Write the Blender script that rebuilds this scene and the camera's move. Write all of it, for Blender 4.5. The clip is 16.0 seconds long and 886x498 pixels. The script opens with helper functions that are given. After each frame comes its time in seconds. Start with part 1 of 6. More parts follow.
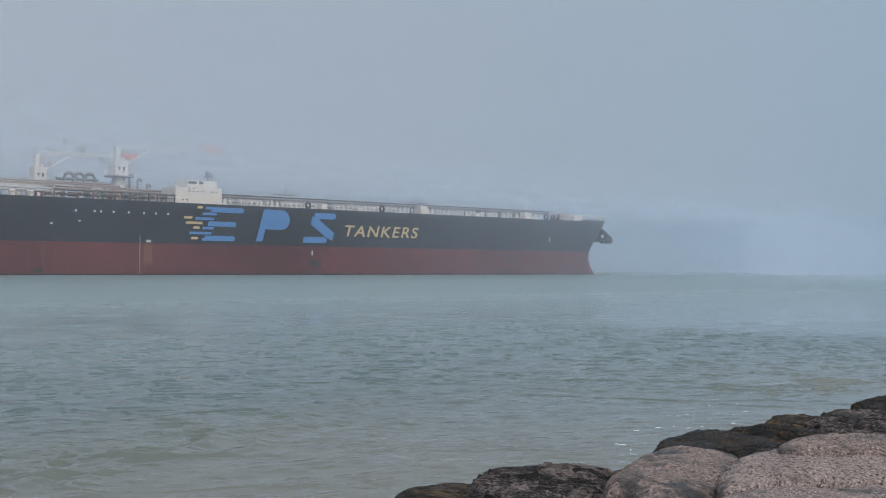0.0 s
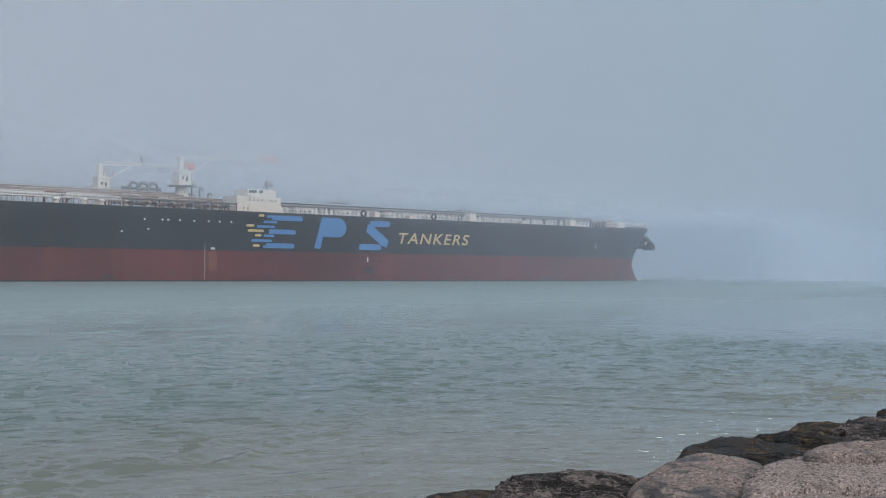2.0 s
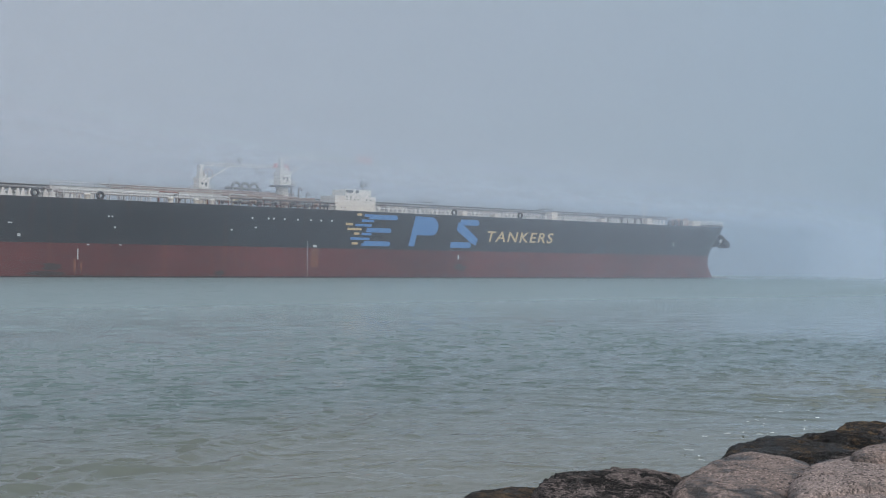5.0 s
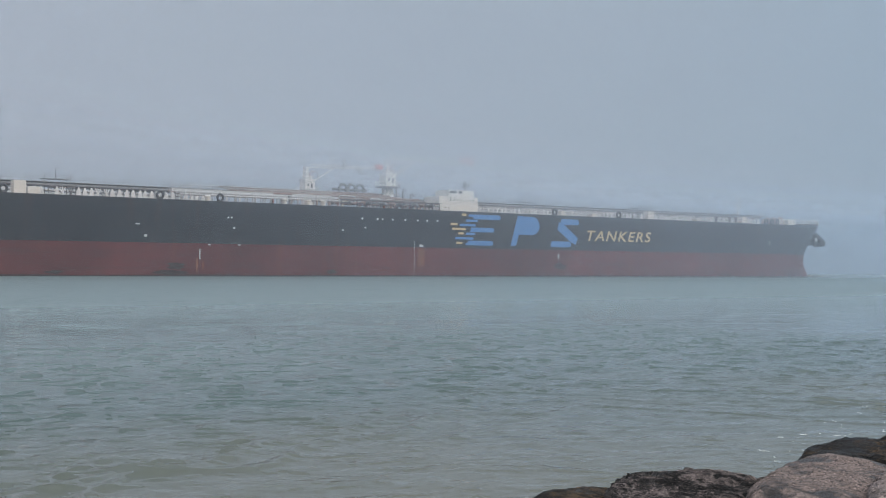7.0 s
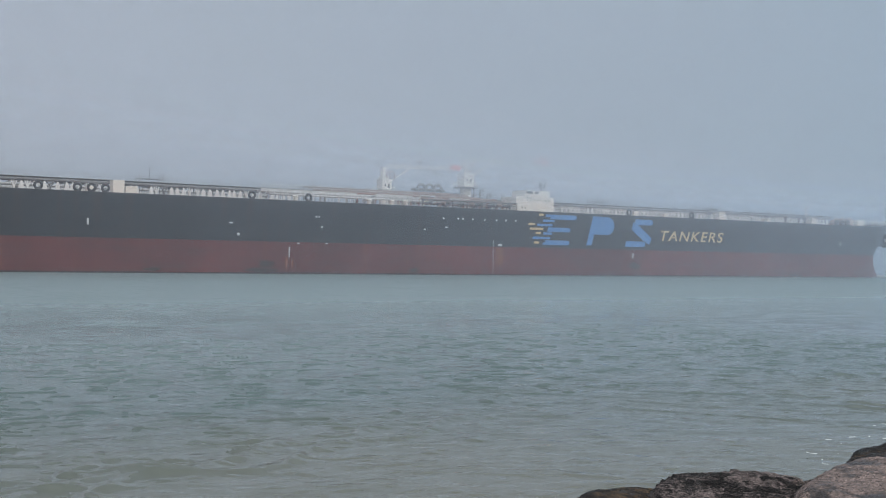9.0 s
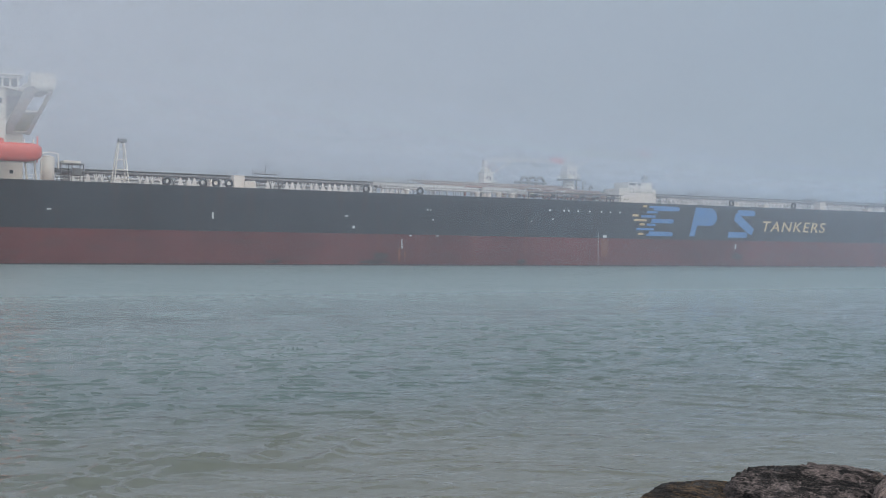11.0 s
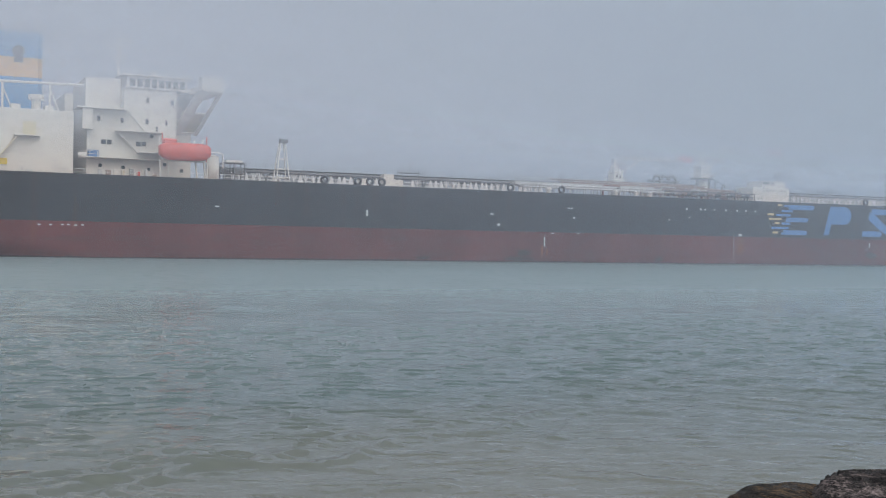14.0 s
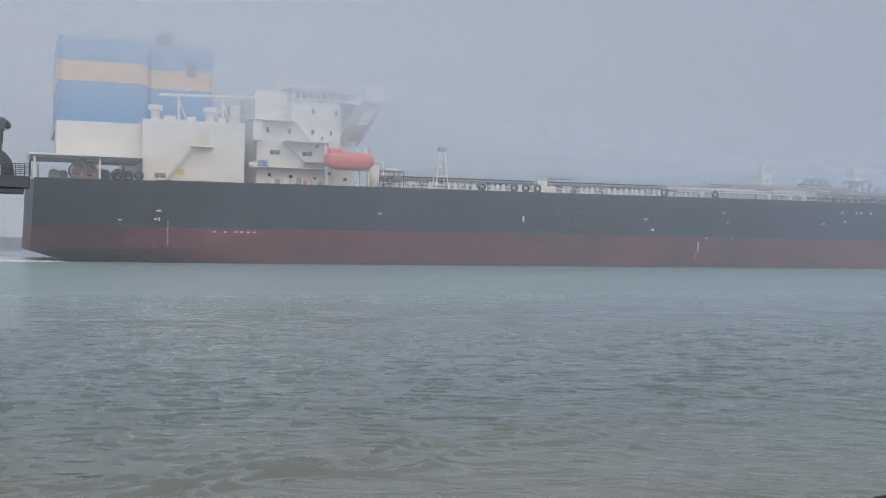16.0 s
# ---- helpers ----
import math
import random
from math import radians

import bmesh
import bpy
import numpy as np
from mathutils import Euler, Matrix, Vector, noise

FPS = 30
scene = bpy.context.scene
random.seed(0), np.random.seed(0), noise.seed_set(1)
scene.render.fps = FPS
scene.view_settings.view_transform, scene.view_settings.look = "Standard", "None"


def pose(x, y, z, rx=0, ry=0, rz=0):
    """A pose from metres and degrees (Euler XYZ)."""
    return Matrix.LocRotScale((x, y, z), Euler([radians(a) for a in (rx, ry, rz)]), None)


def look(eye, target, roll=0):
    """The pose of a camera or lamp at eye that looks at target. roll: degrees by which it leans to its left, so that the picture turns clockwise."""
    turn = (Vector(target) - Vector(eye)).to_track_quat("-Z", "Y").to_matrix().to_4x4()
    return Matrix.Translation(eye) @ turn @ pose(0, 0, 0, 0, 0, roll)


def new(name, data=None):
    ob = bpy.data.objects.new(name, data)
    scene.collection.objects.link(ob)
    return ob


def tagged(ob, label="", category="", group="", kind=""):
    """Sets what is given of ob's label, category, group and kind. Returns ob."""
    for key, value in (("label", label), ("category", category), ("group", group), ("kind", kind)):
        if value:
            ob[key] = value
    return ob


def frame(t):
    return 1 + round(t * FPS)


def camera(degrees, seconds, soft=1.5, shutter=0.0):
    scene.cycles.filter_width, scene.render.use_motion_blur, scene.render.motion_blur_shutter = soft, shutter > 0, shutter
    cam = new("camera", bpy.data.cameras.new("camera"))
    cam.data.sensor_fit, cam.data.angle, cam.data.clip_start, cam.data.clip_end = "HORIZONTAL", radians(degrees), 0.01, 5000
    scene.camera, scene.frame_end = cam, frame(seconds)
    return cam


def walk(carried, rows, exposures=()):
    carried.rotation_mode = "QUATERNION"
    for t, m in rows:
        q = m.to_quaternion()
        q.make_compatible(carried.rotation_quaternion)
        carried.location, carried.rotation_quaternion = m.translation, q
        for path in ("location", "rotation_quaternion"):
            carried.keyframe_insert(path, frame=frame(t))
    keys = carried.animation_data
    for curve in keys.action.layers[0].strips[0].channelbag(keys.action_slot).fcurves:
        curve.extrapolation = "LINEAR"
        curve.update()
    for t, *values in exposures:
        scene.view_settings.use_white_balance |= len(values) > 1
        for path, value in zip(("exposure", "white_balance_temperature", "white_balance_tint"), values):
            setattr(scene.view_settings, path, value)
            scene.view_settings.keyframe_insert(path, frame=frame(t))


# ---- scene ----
# The camera stands on the jetty, 3.38 m above the water, and pans after the passing ship.
cam = camera(41.8, 16.0, soft=1.0)
EYE = 3.381
PAN = [
    (0.0, -42.393, 0.581, -0.582), (0.5, -42.139, 0.721, -0.620), (1.0, -41.850, 0.778, -0.699),
    (1.5, -41.590, 0.856, -0.706), (2.0, -41.293, 0.883, -0.557), (2.5, -40.909, 0.868, -0.633),
    (3.0, -40.556, 0.853, -0.667), (3.5, -40.164, 0.856, -0.678), (6.0, -37.297, 0.618, -0.651),
    (6.5, -36.032, 0.620, -0.637), (7.0, -35.639, 0.597, -0.605), (7.5, -34.595, 0.576, -0.643),
    (8.0, -33.887, 0.543, -0.793), (10.5, -31.834, 0.153, -0.632), (11.0, -29.911, 0.013, -0.658),
    (11.5, -29.037, -0.063, -0.744), (12.0, -28.311, -0.113, -0.718), (12.5, -27.674, -0.163, -0.797),
    (13.0, -27.030, -0.184, -0.825), (13.5, -26.429, -0.202, -0.986), (14.0, -25.766, -0.230, -0.994),
    (14.5, -23.997, -0.226, -0.915), (15.0, -22.300, -0.185, -0.845), (15.5, -20.993, -0.127, -0.730),
    (16.0, -20.186, -0.073, -0.790),
]
walk(cam, [(t, pose(0, 0, EYE, 90 + pitch, roll, yaw)) for t, yaw, pitch, roll in PAN], exposures=[(0.0, 0.85, 6410, 10), (8.0, 0.86, 6450, 10), (16.0, 0.86, 6520, 13)])

# The ship's near side runs along y = 207 m; its stern is at x = -70 m at the start.
SIDE, START, SPEED = 207.0, -70.18, 4.555

# ---- light: a foggy overcast day ----
world = bpy.data.worlds.new("foggy_sky")
scene.world = world
world.use_nodes = True
wt = world.node_tree
wt.nodes.clear()
w_out = wt.nodes.new("ShaderNodeOutputWorld")
w_bg = wt.nodes.new("ShaderNodeBackground")
w_sky = wt.nodes.new("ShaderNodeTexSky")
w_sky.sky_type = "NISHITA"
w_sky.sun_disc = False
w_sky.sun_elevation, w_sky.sun_rotation = radians(48), radians(200)
w_bg2 = wt.nodes.new("ShaderNodeBackground")
w_bg.inputs["Strength"].default_value = 0.02
wt.links.new(w_sky.outputs[0], w_bg.inputs["Color"])
w_geo = wt.nodes.new("ShaderNodeTexCoord")
w_sep = wt.nodes.new("ShaderNodeSeparateXYZ")
wt.links.new(w_geo.outputs["Generated"], w_sep.inputs[0])


def sky_ramp(stops):
    ramp = wt.nodes.new("ShaderNodeValToRGB")
    wt.links.new(w_sep.outputs["Z"], ramp.inputs[0])
    els = ramp.color_ramp.elements
    for p, c in stops[1:-1]:
        els.new(p)
    for e, (p, c) in zip(els, stops):
        e.position, e.color = p, (*c, 1)
    return ramp.outputs[0]


# greyer inland, bluer towards the open sea
inland = sky_ramp([(0.0, (0.335, 0.373, 0.435)), (0.06, (0.343, 0.380, 0.438)), (0.22, (0.355, 0.390, 0.447)), (0.6, (0.45, 0.49, 0.54)), (1.0, (0.50, 0.53, 0.58))])
seaward = sky_ramp([(0.0, (0.25, 0.36, 0.47)), (0.06, (0.28, 0.385, 0.49)), (0.22, (0.335, 0.41, 0.495)), (0.6, (0.43, 0.485, 0.55)), (1.0, (0.50, 0.53, 0.58))])
w_side = wt.nodes.new("ShaderNodeMapRange")
w_side.inputs[1].default_value, w_side.inputs[2].default_value = 0.1, 0.95
wt.links.new(w_sep.outputs["X"], w_side.inputs[0])
w_mix = wt.nodes.new("ShaderNodeMix")
w_mix.data_type = "RGBA"
wt.links.new(w_side.outputs[0], w_mix.inputs[0])
wt.links.new(inland, w_mix.inputs[6])
wt.links.new(seaward, w_mix.inputs[7])
wt.links.new(w_mix.outputs[2], w_bg2.inputs["Color"])
w_bg2.inputs["Strength"].default_value = 1.0
w_add = wt.nodes.new("ShaderNodeAddShader")
wt.links.new(w_bg.outputs[0], w_add.inputs[0])
wt.links.new(w_bg2.outputs[0], w_add.inputs[1])
wt.links.new(w_add.outputs[0], w_out.inputs["Surface"])

sun = new("sun", bpy.data.lights.new("sun", "SUN"))
sun.data.energy, sun.data.angle, sun.data.color = 1.5, radians(80), (1.0, 0.965, 0.90)
sun.matrix_world = look((10, -145, 120), (0, 0, 0))


# ---- materials ----
def nodes_of(name):
    m = bpy.data.materials.new(name)
    m.use_nodes = True
    nt = m.node_tree
    return m, nt, nt.nodes["Principled BSDF"]


def node(nt, kind, **sets):
    n = nt.nodes.new(kind)
    for k, v in sets.items():
        if k in n.inputs:
            n.inputs[k].default_value = v
    return n


def mixcol(nt, fac, a, b, how="MIX"):
    n = nt.nodes.new("ShaderNodeMix")
    n.data_type, n.blend_type = "RGBA", how
    for sock, v in ((n.inputs[0], fac), (n.inputs[6], a), (n.inputs[7], b)):
        if isinstance(v, bpy.types.NodeSocket):
            nt.links.new(v, sock)
        elif isinstance(v, (int, float)):
            sock.default_value = v
        else:
            sock.default_value = (*v, 1)
    return n.outputs[2]


def coords(nt, scale=(1, 1, 1), space="Object", turn=(0, 0, 0)):
    tc = nt.nodes.new("ShaderNodeTexCoord")
    mp = nt.nodes.new("ShaderNodeMapping")
    mp.inputs["Scale"].default_value = scale
    mp.inputs["Rotation"].default_value = turn
    nt.links.new(tc.outputs[space], mp.inputs[0])
    return mp.outputs[0]


def noise_at(nt, vec, scale, detail=4, rough=0.55, lo=None, hi=None, distort=0.0):
    n = node(nt, "ShaderNodeTexNoise", Scale=scale, Detail=detail, Roughness=rough, Distortion=distort)
    nt.links.new(vec, n.inputs["Vector"])
    if lo is None:
        return n.outputs[0]
    r = node(nt, "ShaderNodeMapRange")
    r.inputs[1].default_value, r.inputs[2].default_value = lo, hi
    nt.links.new(n.outputs[0], r.inputs[0])
    return r.outputs[0]


def bump_on(nt, bsdf, height, strength, distance):
    b = node(nt, "ShaderNodeBump", Strength=strength, Distance=distance)
    nt.links.new(height, b.inputs["Height"])
    nt.links.new(b.outputs[0], bsdf.inputs["Normal"])
    return b


def scaled(c, k):
    return tuple(min(1, v * k) for v in c)


def paint(name, color, rough=0.5, var=0.18, scale=0.6, dirt=None, dirt_amount=0.35, streak=0.0, metal=0.0, bump=0.0):
    """Weathered paint: large blotches, fine grain and, if asked, vertical runs of dirt."""
    m, nt, b = nodes_of(name)
    v = coords(nt)
    col = mixcol(nt, noise_at(nt, v, scale, 5, 0.6, 0.3, 0.7), scaled(color, 1 - var), scaled(color, 1 + var))
    col = mixcol(nt, noise_at(nt, v, scale * 14, 3, 0.6, 0.35, 0.75), col, scaled(color, 0.86))
    if dirt:
        col = mixcol(nt, noise_at(nt, v, scale * 2.3, 6, 0.7, 0.58, 0.58 + dirt_amount), col, dirt)
    if streak and dirt:
        vs = coords(nt, (1.1, 1.1, 0.09))
        k = noise_at(nt, vs, 1.2, 5, 0.65, 0.62 - streak * 0.2, 0.86)
        col = mixcol(nt, k, col, dirt)
    nt.links.new(col, b.inputs["Base Color"])
    b.inputs["Roughness"].default_value = rough
    b.inputs["Metallic"].default_value = metal
    if bump:
        bump_on(nt, b, noise_at(nt, v, scale * 20, 4), 0.4, bump)
    return m


def hull_paint(name, color, dirt, rust, gloss):
    """Ship's side: plates with faint seams, scrapes along the side, runs of rust downwards."""
    m, nt, b = nodes_of(name)
    v = coords(nt)
    col = mixcol(nt, noise_at(nt, v, 0.05, 5, 0.6, 0.3, 0.7), scaled(color, 0.7), scaled(color, 1.4))
    col = mixcol(nt, noise_at(nt, coords(nt, (0.12, 1, 1.6)), 0.5, 6, 0.7, 0.50, 0.80), col, dirt)
    col = mixcol(nt, noise_at(nt, coords(nt, (0.9, 1, 0.07)), 0.7, 5, 0.7, 0.55, 0.82), col, rust)
    col = mixcol(nt, noise_at(nt, v, 1.3, 4, 0.7, 0.66, 0.8), col, scaled(dirt, 0.8))
    seam = node(nt, "ShaderNodeTexBrick", Scale=1.0)
    seam.inputs["Brick Width"].default_value, seam.inputs["Row Height"].default_value = 11.0, 2.6
    seam.inputs["Mortar Size"].default_value = 0.05
    seam.inputs["Color1"].default_value = seam.inputs["Color2"].default_value = (1, 1, 1, 1)
    seam.inputs["Mortar"].default_value = (0, 0, 0, 1)
    nt.links.new(coords(nt, (1, 1, 1), turn=(radians(-90), 0, 0)), seam.inputs["Vector"])
    nt.links.new(col, b.inputs["Base Color"])
    b.inputs["Roughness"].default_value = gloss
    b.inputs["Specular IOR Level"].default_value = 0.35
    bp = bump_on(nt, b, seam.outputs[0], 0.25, 0.03)
    wav = bump_on(nt, b, noise_at(nt, v, 0.35, 3), 0.3, 0.08)
    nt.links.new(bp.outputs[0], wav.inputs["Normal"])
    return m


HULL_BLACK = hull_paint("hull_black", (0.012, 0.018, 0.024), (0.025, 0.031, 0.035), (0.036, 0.024, 0.020), 0.55)
HULL_RED = hull_paint("hull_red", (0.082, 0.019, 0.020), (0.040, 0.019, 0.020), (0.135, 0.050, 0.034), 0.6)
DECK_RED = paint("deck_paint", (0.20, 0.07, 0.05), 0.7, dirt=(0.12, 0.07, 0.05))
WHITE = paint("white_paint", (0.60, 0.58, 0.525), 0.45, 0.05, 0.4, dirt=(0.51, 0.47, 0.39), dirt_amount=0.5, streak=0.2)
WHITE_MARK = paint("white_marking", (0.36, 0.37, 0.36), 0.6, 0.1, 1.0)
BLUE_LOGO = paint("light_blue_paint", (0.062, 0.185, 0.41), 0.5, 0.10, 0.5)
GOLD = paint("gold_paint", (0.46, 0.34, 0.18), 0.5, 0.1, 0.5)
FUNNEL_BLUE = paint("funnel_blue_paint", (0.030, 0.185, 0.39), 0.45, 0.10, 0.2, dirt=(0.05, 0.14, 0.30))
FUNNEL_GOLD = paint("funnel_gold_paint", (0.55, 0.33, 0.12), 0.5, 0.08, 0.2)
STEEL = paint("grey_steel", (0.115, 0.12, 0.12), 0.55, 0.25, 0.8, dirt=(0.16, 0.09, 0.06))
STEEL_MID = paint("mid_grey_steel", (0.19, 0.20, 0.20), 0.55, 0.25, 0.8, dirt=(0.20, 0.13, 0.09))
STEEL_WHITE = paint("bright_white_paint", (0.78, 0.77, 0.74), 0.45, 0.06, 0.5)
STAND_WHITE = paint("stand_white_paint", (0.57, 0.58, 0.57), 0.5, 0.10, 0.9, dirt=(0.42, 0.37, 0.30))
STEEL_PALE = paint("pale_grey_steel", (0.42, 0.43, 0.42), 0.5, 0.15, 0.8, dirt=(0.25, 0.17, 0.11))
PIPE_BROWN = paint("rusty_pipe_paint", (0.27, 0.205, 0.175), 0.6, 0.3, 0.8, dirt=(0.15, 0.09, 0.065))
BLACK = paint("black_steel", (0.018, 0.019, 0.021), 0.5, 0.3, 0.8)
ORANGE = paint("orange_fibreglass", (0.56, 0.075, 0.045), 0.4, 0.10, 0.5, dirt=(0.5, 0.09, 0.05))
BLUE_BOX = paint("blue_paint", (0.04, 0.14, 0.33), 0.5, 0.1, 0.8)
YELLOW = paint("yellow_paint", (0.60, 0.45, 0.06), 0.5, 0.1, 0.8)
CREAM = paint("cream_paint", (0.55, 0.50, 0.36), 0.5, 0.1, 0.8)
RED_BOX = paint("red_paint", (0.55, 0.06, 0.04), 0.5, 0.1, 0.8)
SOOT = paint("soot_black_steel", (0.02, 0.02, 0.022), 0.7, 0.3, 0.6)
BEACON_STEEL = paint("dark_painted_steel", (0.012, 0.017, 0.024), 0.5, 0.3, 1.5, dirt=(0.05, 0.035, 0.025))
DARK_GLASS, _nt, _b = nodes_of("window_glass")
_b.inputs["Base Color"].default_value = (0.02, 0.03, 0.035, 1)
_b.inputs["Roughness"].default_value = 0.08


def stretched(nt, vec, scale):
    mp = nt.nodes.new("ShaderNodeMapping")
    mp.inputs["Scale"].default_value = scale
    nt.links.new(vec, mp.inputs[0])
    return mp.outputs[0]


def granite(name, dry, wet, wetness, relief, cracked=True, speck=1.0):
    """Pink jetty granite: feldspar and dark mica grains, pits and cracks, weed-dark wet patches."""
    m, nt, b = nodes_of(name)
    v = coords(nt)
    col = mixcol(nt, noise_at(nt, v, 1.8, 6, 0.65, 0.3, 0.72), scaled(dry, 0.72), scaled(dry, 1.22))
    col = mixcol(nt, noise_at(nt, v, 27, 4, 0.8, 0.50, 0.58), col, scaled(dry, 1 - 0.82 * speck))
    col = mixcol(nt, noise_at(nt, v, 38, 3, 0.75, 0.55, 0.61), col, scaled(dry, 1 + 0.9 * speck))
    col = mixcol(nt, noise_at(nt, v, 4.2, 8, 0.75, 0.60 - 0.1 * wetness, 0.72 - 0.1 * wetness), col, scaled(wet, 2.4))
    # split lines along the grain of the block
    for scale, gap, wide, seed in ((1.9, 0.08, 0.030, 0.0), (3.3, 0.06, 0.022, 4.0), (1.2, 0.12, 0.030, 9.0)) if cracked else ():
        crack = noise_at(nt, stretched(nt, coords(nt, turn=(0, 0, radians(58 + 3 * seed))), (0.4, 2.2, 3.2)), scale, 8, 0.68, distort=0.9)
        band = node(nt, "ShaderNodeMath")
        band.operation = "PINGPONG"
        band.inputs[1].default_value = gap
        nt.links.new(crack, band.inputs[0])
        thin = node(nt, "ShaderNodeMapRange")
        thin.inputs[1].default_value, thin.inputs[2].default_value = wide * 1.9, 0.012
        nt.links.new(band.outputs[0], thin.inputs[0])
        keep = node(nt, "ShaderNodeMath")
        keep.operation = "MULTIPLY"
        nt.links.new(thin.outputs[0], keep.inputs[0])
        nt.links.new(noise_at(nt, v, 1.1 + seed * 0.2, 4, 0.6, 0.56 - 0.46 * wetness, 0.62 - 0.40 * wetness), keep.inputs[1])
        col = mixcol(nt, keep.outputs[0], col, scaled(wet, 0.6))
    k = noise_at(nt, v, 1.5, 8, 0.74, 0.66 - wetness * 0.38, 0.74 - wetness * 0.34, distort=0.8)
    col = mixcol(nt, k, col, wet)
    nt.links.new(col, b.inputs["Base Color"])
    rr = node(nt, "ShaderNodeMapRange")
    rr.inputs[3].default_value, rr.inputs[4].default_value = 0.9, 0.34
    nt.links.new(k, rr.inputs[0])
    nt.links.new(rr.outputs[0], b.inputs["Roughness"])
    fine = bump_on(nt, b, noise_at(nt, v, 26, 8, 0.82), 1.0, 0.05 if cracked else 0.022)
    mid = bump_on(nt, b, noise_at(nt, stretched(nt, coords(nt, turn=(0, 0, radians(58))), (0.6, 2.0, 2.8)), 3.2, 10, 0.74), 1.0, relief)
    nt.links.new(fine.outputs[0], mid.inputs["Normal"])
    return m


GRANITE = granite("pink_granite", (0.222, 0.172, 0.153), (0.016, 0.011, 0.008), 0.30, 0.03, False, 1.12)
GRANITE_STAINED = granite("stained_granite", (0.212, 0.158, 0.136), (0.020, 0.013, 0.009), 0.50, 0.04, False, 1.12)
GRANITE_DAMP = granite("damp_granite", (0.310, 0.250, 0.232), (0.011, 0.010, 0.0095), 0.34, 0.20, speck=0.6)
GRANITE_WET = granite("wet_weedy_granite", (0.215, 0.135, 0.070), (0.004, 0.003, 0.0025), 0.58, 0.24, speck=0.9)
GRANITE_GOLD = granite("weedy_golden_granite", (0.200, 0.126, 0.062), (0.007, 0.005, 0.0035), 0.36, 0.24, speck=1.0)


def water_material():
    m, nt, b = nodes_of("sea_water")
    v = coords(nt)
    # murky green water, browner where the shore stirs up sand
    sx = node(nt, "ShaderNodeSeparateXYZ")
    nt.links.new(v, sx.inputs[0])
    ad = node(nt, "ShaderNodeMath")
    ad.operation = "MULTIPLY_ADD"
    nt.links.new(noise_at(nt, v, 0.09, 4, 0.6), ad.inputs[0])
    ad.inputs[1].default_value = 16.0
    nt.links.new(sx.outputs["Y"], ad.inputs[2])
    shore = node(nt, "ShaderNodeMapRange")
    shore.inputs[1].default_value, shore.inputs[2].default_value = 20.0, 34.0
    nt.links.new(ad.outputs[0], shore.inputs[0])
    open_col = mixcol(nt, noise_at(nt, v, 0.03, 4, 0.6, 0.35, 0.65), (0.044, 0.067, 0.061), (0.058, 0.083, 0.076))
    # paler far channel: bright sky reflection and haze painted into the water colour
    far_bright = node(nt, "ShaderNodeMapRange")
    far_bright.inputs[1].default_value, far_bright.inputs[2].default_value = 30.0, 84.0
    nt.links.new(ad.outputs[0], far_bright.inputs[0])
    open_col = mixcol(nt, far_bright.outputs[0], open_col, (0.154, 0.204, 0.206))
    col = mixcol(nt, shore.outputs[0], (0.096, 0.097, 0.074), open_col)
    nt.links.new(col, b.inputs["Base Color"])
    # far off, the chop is too small to see and blurs the mirror
    calm = node(nt, "ShaderNodeMapRange")
    for i, v2 in enumerate((30.0, 85.0, 0.05, 0.30)):
        calm.inputs[i + 1].default_value = v2
    nt.links.new(sx.outputs["Y"], calm.inputs[0])
    nt.links.new(calm.outputs[0], b.inputs["Roughness"])
    b.inputs["IOR"].default_value = 1.333
    # ripples come in patches, with slicks between them; their crests are sharper than their troughs
    patch = noise_at(nt, coords(nt, (0.5, 1, 1)), 0.16, 4, 0.6, 0.30, 0.66)
    fold = noise_at(nt, coords(nt, (0.45, 1, 1), turn=(0, 0, radians(25))), 1.7, 3, 0.55, 0.52, 0.80)
    rip = node(nt, "ShaderNodeMath")
    rip.operation = "MULTIPLY"
    nt.links.new(fold, rip.inputs[0])
    away = node(nt, "ShaderNodeMapRange")
    for i, v2 in enumerate((36.0, 80.0, 0.1, 1.0)):
        away.inputs[i + 1].default_value = v2
    nt.links.new(sx.outputs["Y"], away.inputs[0])
    amount = node(nt, "ShaderNodeMath")
    amount.operation = "MULTIPLY"
    nt.links.new(patch, amount.inputs[0])
    nt.links.new(away.outputs[0], amount.inputs[1])
    nt.links.new(amount.outputs[0], rip.inputs[1])
    far = bump_on(nt, b, rip.outputs[0], 1.0, 0.15)
    near = bump_on(nt, b, noise_at(nt, coords(nt, (0.8, 1, 1)), 4.5, 2, 0.5), 0.6, 0.007)
    nt.links.new(far.outputs[0], near.inputs["Normal"])
    return m


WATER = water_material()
FOAM, _nt, _b = nodes_of("sea_foam")
_nt.links.new(mixcol(_nt, noise_at(_nt, coords(_nt), 3.0, 5, 0.7, 0.35, 0.7), (0.36, 0.39, 0.38), (0.66, 0.68, 0.67)), _b.inputs["Base Color"])
_b.inputs["Roughness"].default_value = 0.85


